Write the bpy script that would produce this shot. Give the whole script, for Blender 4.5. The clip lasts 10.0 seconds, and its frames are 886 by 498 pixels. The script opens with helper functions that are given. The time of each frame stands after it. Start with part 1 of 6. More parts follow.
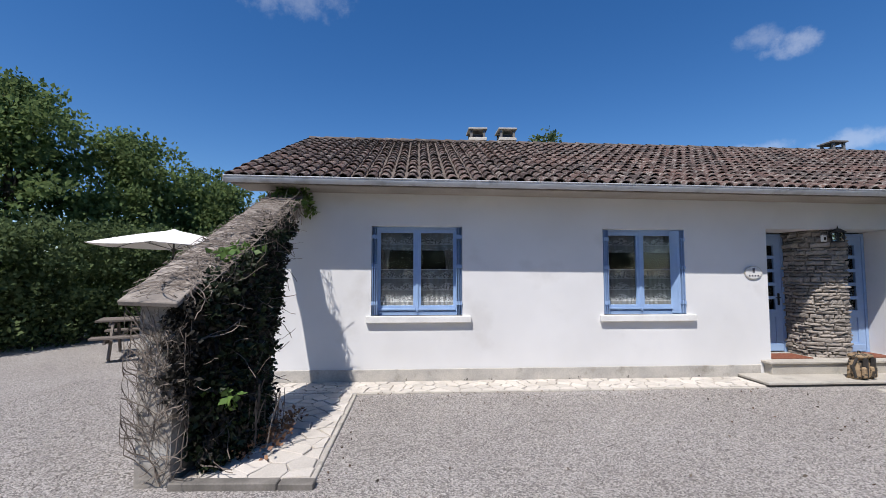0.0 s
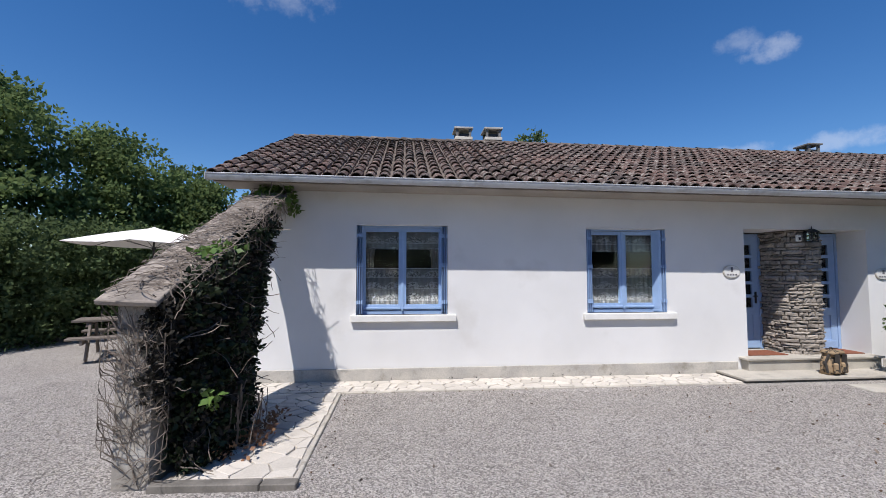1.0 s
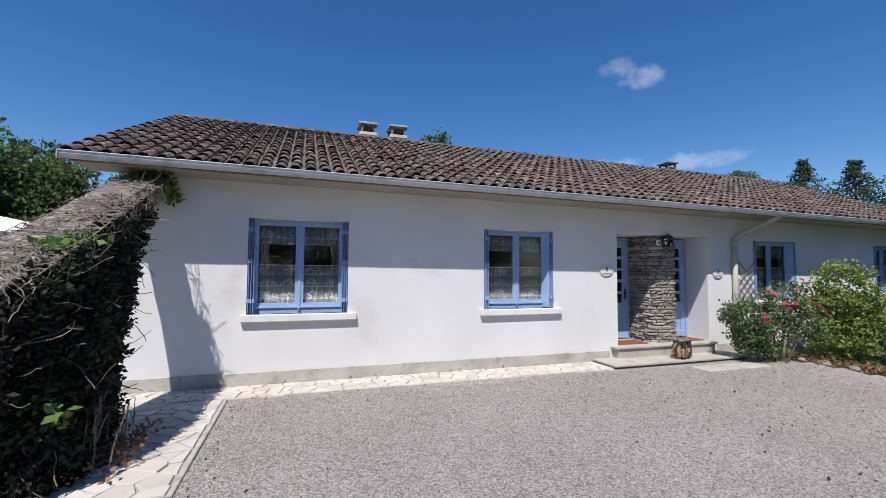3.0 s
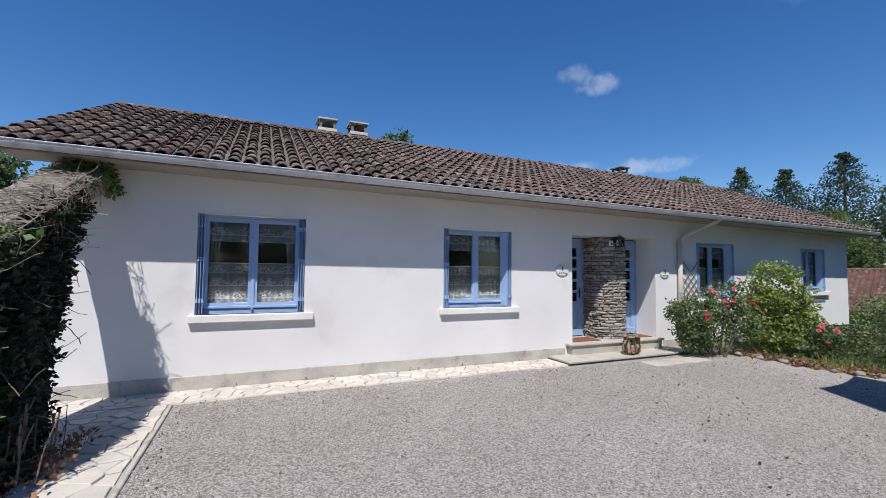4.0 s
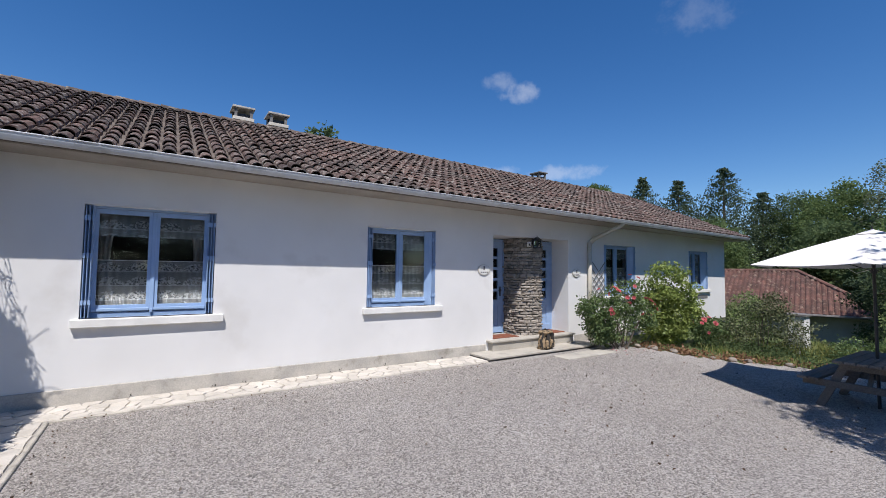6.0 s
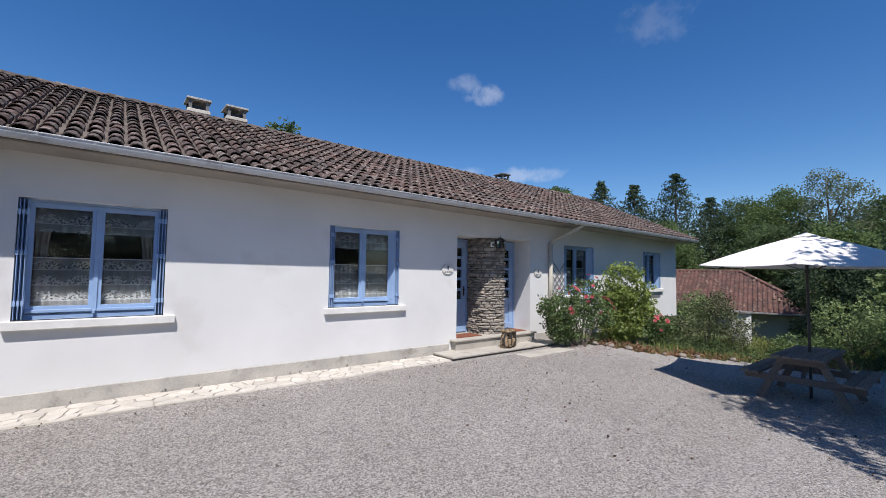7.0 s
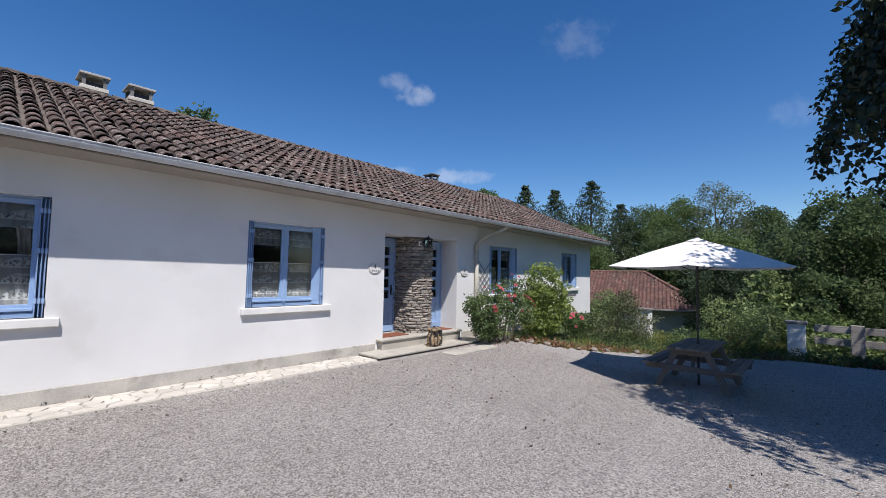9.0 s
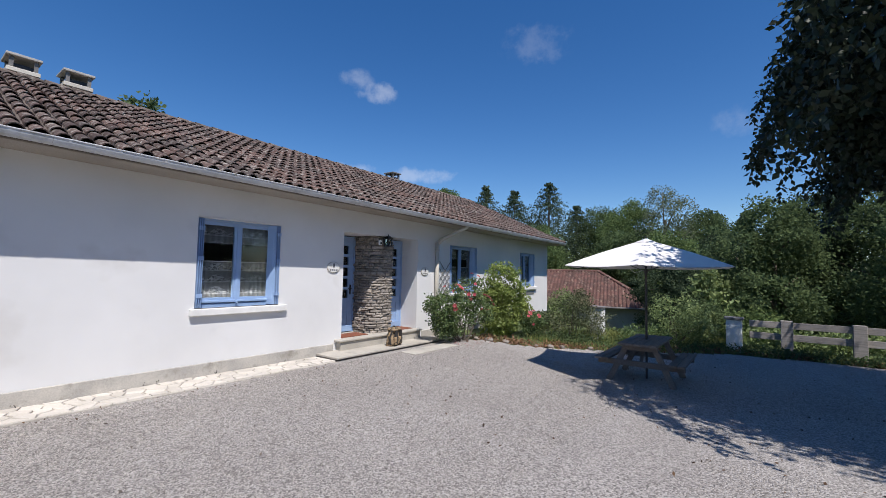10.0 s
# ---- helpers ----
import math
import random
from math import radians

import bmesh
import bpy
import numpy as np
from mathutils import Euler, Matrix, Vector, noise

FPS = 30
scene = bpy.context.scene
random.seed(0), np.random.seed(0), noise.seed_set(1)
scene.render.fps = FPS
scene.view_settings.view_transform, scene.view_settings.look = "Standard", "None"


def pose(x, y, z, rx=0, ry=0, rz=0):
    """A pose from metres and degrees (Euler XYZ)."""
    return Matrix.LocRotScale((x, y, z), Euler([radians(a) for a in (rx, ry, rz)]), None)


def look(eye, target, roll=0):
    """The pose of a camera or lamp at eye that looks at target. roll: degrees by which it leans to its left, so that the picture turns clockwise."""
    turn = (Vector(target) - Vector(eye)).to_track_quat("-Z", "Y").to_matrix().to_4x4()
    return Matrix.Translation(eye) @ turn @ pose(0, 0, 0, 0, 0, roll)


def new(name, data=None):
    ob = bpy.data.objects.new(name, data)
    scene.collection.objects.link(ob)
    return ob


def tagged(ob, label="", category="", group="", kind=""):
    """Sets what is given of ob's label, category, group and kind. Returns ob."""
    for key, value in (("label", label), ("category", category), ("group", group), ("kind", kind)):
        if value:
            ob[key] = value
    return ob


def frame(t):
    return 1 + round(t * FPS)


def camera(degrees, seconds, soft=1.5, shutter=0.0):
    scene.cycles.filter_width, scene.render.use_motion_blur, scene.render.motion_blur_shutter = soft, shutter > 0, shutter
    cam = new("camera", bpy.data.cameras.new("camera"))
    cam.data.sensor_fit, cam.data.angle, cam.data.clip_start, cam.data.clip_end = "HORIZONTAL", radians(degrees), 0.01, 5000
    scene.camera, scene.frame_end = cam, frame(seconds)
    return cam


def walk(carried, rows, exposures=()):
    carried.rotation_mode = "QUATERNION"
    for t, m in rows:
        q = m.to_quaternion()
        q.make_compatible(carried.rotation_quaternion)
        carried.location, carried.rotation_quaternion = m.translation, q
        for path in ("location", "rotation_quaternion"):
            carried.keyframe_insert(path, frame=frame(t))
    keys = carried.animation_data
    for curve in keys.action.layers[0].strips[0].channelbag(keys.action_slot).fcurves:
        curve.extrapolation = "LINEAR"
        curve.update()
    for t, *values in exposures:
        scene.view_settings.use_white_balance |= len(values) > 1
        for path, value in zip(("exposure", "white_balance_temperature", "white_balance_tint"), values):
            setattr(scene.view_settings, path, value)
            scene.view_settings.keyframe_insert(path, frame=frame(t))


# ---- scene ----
cam = camera(92.6, 10.0, soft=0.9)
PATH = [
    (0, (-0.004, -0.334, 1.661), (0.113, 1.659, 1.778), -0.0),
    (0.5, (0.005, -0.343, 1.661), (0.138, 1.649, 1.776), -0.0),
    (1, (0.016, -0.347, 1.661), (0.196, 1.641, 1.773), 0.0),
    (1.5, (0.027, -0.349, 1.66), (0.302, 1.629, 1.768), 0.1),
    (2, (0.035, -0.352, 1.659), (0.435, 1.604, 1.764), 0.2),
    (2.5, (0.042, -0.354, 1.657), (0.56, 1.575, 1.762), 0.3),
    (4, (0.068, -0.352, 1.645), (0.861, 1.482, 1.749), 0.6),
    (4.5, (0.08, -0.354, 1.642), (0.951, 1.444, 1.748), 0.6),
    (5, (0.09, -0.359, 1.64), (1.042, 1.397, 1.746), 0.7),
    (5.5, (0.098, -0.364, 1.637), (1.124, 1.351, 1.743), 0.7),
    (7, (0.116, -0.363, 1.619), (1.349, 1.207, 1.729), 0.8),
    (7.5, (0.122, -0.365, 1.617), (1.415, 1.156, 1.728), 0.9),
    (8, (0.13, -0.37, 1.614), (1.487, 1.095, 1.727), 0.9),
    (8.5, (0.137, -0.375, 1.613), (1.551, 1.034, 1.725), 1.0),
    (9, (0.142, -0.381, 1.611), (1.619, 0.963, 1.724), 1.1),
    (9.5, (0.146, -0.388, 1.61), (1.679, 0.892, 1.723), 1.0),
    (10, (0.153, -0.394, 1.61), (1.747, 0.809, 1.723), 1.1),
]
walk(cam, [(t, look(eye, target, roll)) for t, eye, target, roll in PATH], exposures=[(0.0, 0.09, 6450, 12), (10.0, 0.09, 6450, 12)])

# ---- light and sky ----
SUN_WAY = Vector((0.57, 1.0, -1.87)).normalized()
world = bpy.data.worlds.new("sky")
scene.world = world
world.use_nodes = True
wn, wl = world.node_tree.nodes, world.node_tree.links
wn.clear()
w_out = wn.new("ShaderNodeOutputWorld")
w_bg = wn.new("ShaderNodeBackground")
w_sky = wn.new("ShaderNodeTexSky")
w_sky.sky_type = "NISHITA"
w_sky.sun_disc = False
w_sky.sun_elevation = radians(59.4)
w_sky.sun_rotation = radians(209.7)
w_sky.altitude = 400
w_sky.air_density = 1.0
w_sky.dust_density = 0.2
w_sky.ozone_density = 3.0
w_bg.inputs["Strength"].default_value = 0.116
w_coord = wn.new("ShaderNodeTexCoord")


def cloud(colour, way, wide, high, cover, seed):
    """One small fair-weather cloud in the sky, towards a direction; one use paints glare."""
    way = Vector(way).normalized()
    side = way.cross(Vector((0, 0, 1))).normalized()
    up = side.cross(way).normalized()
    terms = []
    for axis, size in ((side, wide), (up, high)):
        dot = wn.new("ShaderNodeVectorMath")
        dot.operation = "DOT_PRODUCT"
        dot.inputs[1].default_value = axis
        wl.new(w_coord.outputs["Generated"], dot.inputs[0])
        div = wn.new("ShaderNodeMath")
        div.operation = "DIVIDE"
        div.inputs[1].default_value = size
        wl.new(dot.outputs["Value"], div.inputs[0])
        sq = wn.new("ShaderNodeMath")
        sq.operation = "POWER"
        sq.inputs[1].default_value = 2
        ab = wn.new("ShaderNodeMath")
        ab.operation = "ABSOLUTE"
        wl.new(div.outputs[0], ab.inputs[0])
        wl.new(ab.outputs[0], sq.inputs[0])
        terms.append(sq)
    front = wn.new("ShaderNodeVectorMath")
    front.operation = "DOT_PRODUCT"
    front.inputs[1].default_value = way
    wl.new(w_coord.outputs["Generated"], front.inputs[0])
    ahead = wn.new("ShaderNodeMath")
    ahead.operation = "GREATER_THAN"
    ahead.inputs[1].default_value = 0.3
    wl.new(front.outputs["Value"], ahead.inputs[0])
    total = wn.new("ShaderNodeMath")
    total.operation = "ADD"
    wl.new(terms[0].outputs[0], total.inputs[0])
    wl.new(terms[1].outputs[0], total.inputs[1])
    fall = wn.new("ShaderNodeMath")
    fall.operation = "SUBTRACT"
    fall.inputs[0].default_value = 1.0
    wl.new(total.outputs[0], fall.inputs[1])
    tex = wn.new("ShaderNodeTexNoise")
    tex.noise_dimensions = "4D"
    tex.inputs["W"].default_value = seed
    tex.inputs["Scale"].default_value = 30
    tex.inputs["Detail"].default_value = 7
    tex.inputs["Roughness"].default_value = 0.62
    wl.new(w_coord.outputs["Generated"], tex.inputs["Vector"])
    both = wn.new("ShaderNodeMath")
    both.operation = "MULTIPLY_ADD"
    both.inputs[1].default_value = 0.38
    wl.new(fall.outputs[0], both.inputs[0])
    wl.new(tex.outputs["Fac"], both.inputs[2])
    ramp = wn.new("ShaderNodeMapRange")
    ramp.interpolation_type = "SMOOTHSTEP"
    ramp.inputs["From Min"].default_value = 0.56
    ramp.inputs["From Max"].default_value = 1.0
    ramp.inputs["To Max"].default_value = cover
    wl.new(both.outputs[0], ramp.inputs["Value"])
    mask = wn.new("ShaderNodeMath")
    mask.operation = "MULTIPLY"
    wl.new(ramp.outputs[0], mask.inputs[0])
    wl.new(ahead.outputs[0], mask.inputs[1])
    mix = wn.new("ShaderNodeMix")
    mix.data_type = "RGBA"
    mix.inputs["B"].default_value = (7.0, 7.3, 7.8, 1)
    wl.new(mask.outputs[0], mix.inputs["Factor"])
    wl.new(colour, mix.inputs["A"])
    return mix.outputs["Result"]


w_sat = wn.new("ShaderNodeHueSaturation")
w_sat.inputs["Saturation"].default_value = 1.31
w_sat.inputs["Hue"].default_value = 0.506
wl.new(w_sky.outputs["Color"], w_sat.inputs["Color"])
sky_colour = w_sat.outputs["Color"]
for way, wide, high, cover, seed in (
    ((0.690, 0.724, 0.424), 0.050, 0.028, 0.30, 1.0),
    ((0.905, 0.418, 0.545), 0.085, 0.045, 0.09, 4.0),
    ((0.760, 0.650, 0.230), 0.110, 0.022, 0.30, 7.0),
    ((0.640, 0.770, 0.235), 0.090, 0.020, 0.26, 9.0),
    # Not a cloud: a pale smear painted for the veil of sun glare.
    ((-0.300, 0.950, 0.640), 0.150, 0.050, 0.18, 12.0),
    ((0.954, 0.032, 0.297), 0.050, 0.035, 0.10, 15.0),
    ((0.655, 0.755, 0.455), 0.045, 0.026, 0.20, 21.0),
):
    sky_colour = cloud(sky_colour, way, wide, high, cover, seed)
wl.new(sky_colour, w_bg.inputs["Color"])
wl.new(w_bg.outputs[0], w_out.inputs["Surface"])

sun = new("sun", bpy.data.lights.new("sun", "SUN"))
sun.data.energy = 5.0
sun.data.angle = radians(0.53)
sun.data.color = (1.0, 0.96, 0.91)
sun.matrix_world = look((0, 0, 30), Vector((0, 0, 30)) + SUN_WAY)

# ---- materials ----


def ramp_mix(nt, fac, a, b):
    m = nt.nodes.new("ShaderNodeMix")
    m.data_type = "RGBA"
    m.inputs["A"].default_value = (*a, 1)
    m.inputs["B"].default_value = (*b, 1)
    nt.links.new(fac, m.inputs["Factor"])
    return m.outputs["Result"]


def noise_of(nt, scale, detail=4, lo=0.35, hi=0.65, rough=0.55, stretch=None):
    geo = nt.nodes.new("ShaderNodeNewGeometry")
    tex = nt.nodes.new("ShaderNodeTexNoise")
    tex.inputs["Scale"].default_value = scale
    tex.inputs["Detail"].default_value = detail
    tex.inputs["Roughness"].default_value = rough
    vec = geo.outputs["Position"]
    if stretch:
        mul = nt.nodes.new("ShaderNodeVectorMath")
        mul.operation = "MULTIPLY"
        mul.inputs[1].default_value = stretch
        nt.links.new(vec, mul.inputs[0])
        vec = mul.outputs[0]
    nt.links.new(vec, tex.inputs["Vector"])
    rng = nt.nodes.new("ShaderNodeMapRange")
    rng.inputs["From Min"].default_value = lo
    rng.inputs["From Max"].default_value = hi
    nt.links.new(tex.outputs["Fac"], rng.inputs["Value"])
    return rng.outputs[0], tex.outputs["Fac"]


def surf(name, c1, c2, scale=3.0, fine=60.0, rough=0.8, bump=0.3, depth=0.004, metal=0.0, c3=None, scale3=1.0, lo3=0.55, hi3=0.7,
         vary="", amount=0.35, stretch=None, spec=0.4, grain=0.25):
    """A worn surface: two colours mixed at one scale, grain at another, stains at a third; vary: 'island' or 'object' for piece-to-piece change."""
    m = bpy.data.materials.new(name)
    m.use_nodes = True
    nt = m.node_tree
    bsdf = nt.nodes["Principled BSDF"]
    big, _ = noise_of(nt, scale, stretch=stretch)
    col = ramp_mix(nt, big, c1, c2)
    if c3:
        st, _ = noise_of(nt, scale3, 6, lo3, hi3)
        mx = nt.nodes.new("ShaderNodeMix")
        mx.data_type = "RGBA"
        mx.inputs["B"].default_value = (*c3, 1)
        nt.links.new(st, mx.inputs["Factor"])
        nt.links.new(col, mx.inputs["A"])
        col = mx.outputs["Result"]
    small, raw = noise_of(nt, fine, 5, 0.3, 0.7, stretch=stretch)
    hsv = nt.nodes.new("ShaderNodeHueSaturation")
    nt.links.new(col, hsv.inputs["Color"])
    val = nt.nodes.new("ShaderNodeMath")
    val.operation = "MULTIPLY_ADD"
    val.inputs[1].default_value = grain
    val.inputs[2].default_value = 1.0 - grain / 2
    nt.links.new(small, val.inputs[0])
    value = val.outputs[0]
    if vary:
        if vary == "island":
            src = nt.nodes.new("ShaderNodeNewGeometry").outputs["Random Per Island"]
        else:
            src = nt.nodes.new("ShaderNodeObjectInfo").outputs["Random"]
        v2 = nt.nodes.new("ShaderNodeMath")
        v2.operation = "MULTIPLY_ADD"
        v2.inputs[1].default_value = amount
        v2.inputs[2].default_value = 1.0 - amount / 2
        nt.links.new(src, v2.inputs[0])
        v3 = nt.nodes.new("ShaderNodeMath")
        v3.operation = "MULTIPLY"
        nt.links.new(value, v3.inputs[0])
        nt.links.new(v2.outputs[0], v3.inputs[1])
        value = v3.outputs[0]
    nt.links.new(value, hsv.inputs["Value"])
    nt.links.new(hsv.outputs["Color"], bsdf.inputs["Base Color"])
    bsdf.inputs["Roughness"].default_value = rough
    bsdf.inputs["Metallic"].default_value = metal
    bsdf.inputs["Specular IOR Level"].default_value = spec
    if bump:
        b = nt.nodes.new("ShaderNodeBump")
        b.inputs["Strength"].default_value = bump
        b.inputs["Distance"].default_value = depth
        nt.links.new(raw, b.inputs["Height"])
        nt.links.new(b.outputs[0], bsdf.inputs["Normal"])
    return m


def leafy(name, c1, c2, through_share=0.38, rough=0.55, spec=0.35):
    m = bpy.data.materials.new(name)
    m.use_nodes = True
    nt = m.node_tree
    bsdf = nt.nodes["Principled BSDF"]
    rnd = nt.nodes.new("ShaderNodeNewGeometry").outputs["Random Per Island"]
    col = ramp_mix(nt, rnd, c1, c2)
    big, _ = noise_of(nt, 0.7)
    hsv = nt.nodes.new("ShaderNodeHueSaturation")
    v = nt.nodes.new("ShaderNodeMath")
    v.operation = "MULTIPLY_ADD"
    v.inputs[1].default_value = 0.4
    v.inputs[2].default_value = 0.8
    nt.links.new(big, v.inputs[0])
    nt.links.new(v.outputs[0], hsv.inputs["Value"])
    nt.links.new(col, hsv.inputs["Color"])
    nt.links.new(hsv.outputs["Color"], bsdf.inputs["Base Color"])
    bsdf.inputs["Roughness"].default_value = rough
    bsdf.inputs["Specular IOR Level"].default_value = spec
    tr = nt.nodes.new("ShaderNodeBsdfTranslucent")
    nt.links.new(hsv.outputs["Color"], tr.inputs["Color"])
    mix = nt.nodes.new("ShaderNodeMixShader")
    mix.inputs[0].default_value = through_share
    nt.links.new(bsdf.outputs[0], mix.inputs[1])
    nt.links.new(tr.outputs[0], mix.inputs[2])
    nt.links.new(mix.outputs[0], nt.nodes["Material Output"].inputs["Surface"])
    return m


def glassy(name):
    m = bpy.data.materials.new(name)
    m.use_nodes = True
    b = m.node_tree.nodes["Principled BSDF"]
    b.inputs["Base Color"].default_value = (0.93, 0.96, 0.97, 1)
    b.inputs["Roughness"].default_value = 0.02
    b.inputs["Transmission Weight"].default_value = 1.0
    b.inputs["IOR"].default_value = 1.45
    return m


def lacy(name):
    """White net with a woven pattern of denser bands and flowers."""
    m = bpy.data.materials.new(name)
    m.use_nodes = True
    nt = m.node_tree
    bsdf = nt.nodes["Principled BSDF"]
    bsdf.inputs["Base Color"].default_value = (0.70, 0.70, 0.69, 1)
    bsdf.inputs["Roughness"].default_value = 0.9
    geo = nt.nodes.new("ShaderNodeNewGeometry")
    sep = nt.nodes.new("ShaderNodeSeparateXYZ")
    nt.links.new(geo.outputs["Position"], sep.inputs[0])

    def math(op, a, b):
        n = nt.nodes.new("ShaderNodeMath")
        n.operation = op
        for i, v in enumerate((a, b)):
            if isinstance(v, (int, float)):
                n.inputs[i].default_value = v
            else:
                nt.links.new(v, n.inputs[i])
        return n.outputs[0]

    row = math("MODULO", math("ADD", sep.outputs["Z"], 10.0), 0.19)
    wave = math("MULTIPLY", math("ABSOLUTE", math("SINE", math("MULTIPLY", sep.outputs["X"], 9.5), 0.0), 0.0), 0.085)
    scallop = math("LESS_THAN", row, math("ADD", wave, 0.03))
    hem = math("GREATER_THAN", row, 0.178)
    vor = nt.nodes.new("ShaderNodeTexVoronoi")
    vor.inputs["Scale"].default_value = 38
    nt.links.new(geo.outputs["Position"], vor.inputs["Vector"])
    flower = math("MULTIPLY", scallop, math("LESS_THAN", vor.outputs["Distance"], 0.42))
    rim = math("MULTIPLY", scallop, math("GREATER_THAN", vor.outputs["Distance"], 0.50))
    dense = math("SUBTRACT", math("ADD", math("MULTIPLY", rim, 0.26), math("MULTIPLY", hem, 0.28)), math("MULTIPLY", flower, 0.10))
    share = math("MINIMUM", math("ADD", dense, 0.34), 0.85)
    tr = nt.nodes.new("ShaderNodeBsdfTransparent")
    mix = nt.nodes.new("ShaderNodeMixShader")
    nt.links.new(share, mix.inputs[0])
    nt.links.new(tr.outputs[0], mix.inputs[1])
    nt.links.new(bsdf.outputs[0], mix.inputs[2])
    nt.links.new(mix.outputs[0], nt.nodes["Material Output"].inputs["Surface"])
    return m


def gravelly(name):
    m = bpy.data.materials.new(name)
    m.use_nodes = True
    nt = m.node_tree
    bsdf = nt.nodes["Principled BSDF"]
    geo = nt.nodes.new("ShaderNodeNewGeometry")
    vor = nt.nodes.new("ShaderNodeTexVoronoi")
    vor.inputs["Scale"].default_value = 80
    nt.links.new(geo.outputs["Position"], vor.inputs["Vector"])
    sep = nt.nodes.new("ShaderNodeSeparateColor")
    nt.links.new(vor.outputs["Color"], sep.inputs[0])
    stone = ramp_mix(nt, sep.outputs[0], (0.140, 0.130, 0.119), (0.570, 0.534, 0.499))
    big, _ = noise_of(nt, 0.55, 5, 0.3, 0.7)
    mx = nt.nodes.new("ShaderNodeMix")
    mx.data_type = "RGBA"
    mx.blend_type = "MULTIPLY"
    mx.inputs["Factor"].default_value = 1.0
    tint = ramp_mix(nt, big, (0.81, 0.79, 0.775), (1.00, 0.99, 0.98))
    nt.links.new(stone, mx.inputs["A"])
    nt.links.new(tint, mx.inputs["B"])
    nt.links.new(mx.outputs["Result"], bsdf.inputs["Base Color"])
    bsdf.inputs["Roughness"].default_value = 0.85
    b = nt.nodes.new("ShaderNodeBump")
    b.invert = True
    b.inputs["Strength"].default_value = 0.9
    b.inputs["Distance"].default_value = 0.012
    nt.links.new(vor.outputs["Distance"], b.inputs["Height"])
    nt.links.new(b.outputs[0], bsdf.inputs["Normal"])
    return m


M_RENDER = surf("white_render", (0.73, 0.725, 0.715), (0.67, 0.665, 0.655), 0.8, 140, 0.9, 0.35, 0.003, c3=(0.59, 0.575, 0.55), scale3=1.3, lo3=0.58, hi3=0.8, grain=0.05)
M_PLINTH = surf("plinth_concrete", (0.50, 0.47, 0.42), (0.38, 0.36, 0.33), 2.5, 70, 0.9, 0.4, 0.003, c3=(0.27, 0.25, 0.21), scale3=4)
M_SILL = surf("sill_stone", (0.78, 0.77, 0.74), (0.68, 0.67, 0.64), 4, 90, 0.8, 0.25, 0.002, grain=0.1)
M_BLUE = surf("blue_paint", (0.27, 0.40, 0.62), (0.31, 0.44, 0.66), 5, 120, 0.45, 0.15, 0.001, grain=0.1)
M_GLASS = glassy("window_glass")
M_LACE = lacy("lace")
M_DRAPE = surf("drape_cloth", (0.34, 0.29, 0.25), (0.26, 0.22, 0.19), 8, 300, 0.95, 0.2, 0.001)
# Plaster kept near-black; the dimness indoors is put into its colour.
M_ROOM = surf("room_plaster_dimmed", (0.040, 0.036, 0.034), (0.028, 0.026, 0.025), 1.5, 60, 0.9, 0)
M_TILE = surf("roof_tile", (0.115, 0.066, 0.052), (0.072, 0.053, 0.046), 1.1, 45, 0.9, 0.5, 0.004, c3=(0.29, 0.265, 0.23), scale3=15, lo3=0.50, hi3=0.70, vary="object", amount=0.7)
M_TILES = surf("roof_tiles_far", (0.115, 0.066, 0.052), (0.072, 0.053, 0.046), 1.1, 45, 0.9, 0.5, 0.004, c3=(0.29, 0.265, 0.23), scale3=15, lo3=0.50, hi3=0.70, vary="island", amount=0.7)
M_RIDGE = surf("ridge_tile", (0.15, 0.115, 0.095), (0.09, 0.072, 0.062), 3, 45, 0.9, 0.5, 0.004, c3=(0.30, 0.27, 0.23), scale3=11, vary="island", amount=0.5)
M_UNDER = surf("roof_underlay", (0.155, 0.128, 0.108), (0.085, 0.067, 0.057), 3, 50, 0.95, 0.3)
M_ZINC = surf("gutter_pvc", (0.56, 0.57, 0.58), (0.48, 0.49, 0.50), 2.5, 80, 0.5, 0.1, 0.001, grain=0.12, c3=(0.36, 0.36, 0.35), scale3=3.5)
M_PIPE = surf("downpipe_paint", (0.52, 0.48, 0.40), (0.45, 0.42, 0.36), 3, 80, 0.6, 0.1, 0.001)
M_SOFFIT = surf("soffit_boards", (0.36, 0.325, 0.28), (0.29, 0.26, 0.225), 2, 60, 0.8, 0.2)
M_GRAVEL = gravelly("gravel")
M_STONES = surf("gravel_stones", (0.41, 0.376, 0.342), (0.285, 0.260, 0.236), 9, 120, 0.85, 0.2, vary="island", amount=0.9)
M_FLAG = surf("flagstone", (0.58, 0.535, 0.475), (0.49, 0.45, 0.395), 3, 60, 0.85, 0.4, 0.003, vary="object", amount=0.22, grain=0.15)
M_JOINT = surf("joint_mortar", (0.42, 0.39, 0.35), (0.33, 0.31, 0.28), 5, 80, 0.95, 0.5)
M_CURB = surf("curb_stone", (0.22, 0.20, 0.175), (0.13, 0.12, 0.105), 4, 60, 0.9, 0.5)
M_KERB = surf("kerb_cement", (0.50, 0.46, 0.40), (0.40, 0.37, 0.32), 3, 60, 0.9, 0.4, c3=(0.28, 0.26, 0.22), scale3=5)
M_CEMENT = surf("cement_step", (0.47, 0.44, 0.385), (0.39, 0.36, 0.31), 1.8, 70, 0.9, 0.35, 0.002, c3=(0.30, 0.29, 0.26), scale3=3)
M_STONE = surf("rubble_stone", (0.34, 0.300, 0.260), (0.23, 0.205, 0.180), 6, 40, 0.9, 0.8, 0.008, vary="object", amount=0.5, c3=(0.40, 0.345, 0.285), scale3=5)
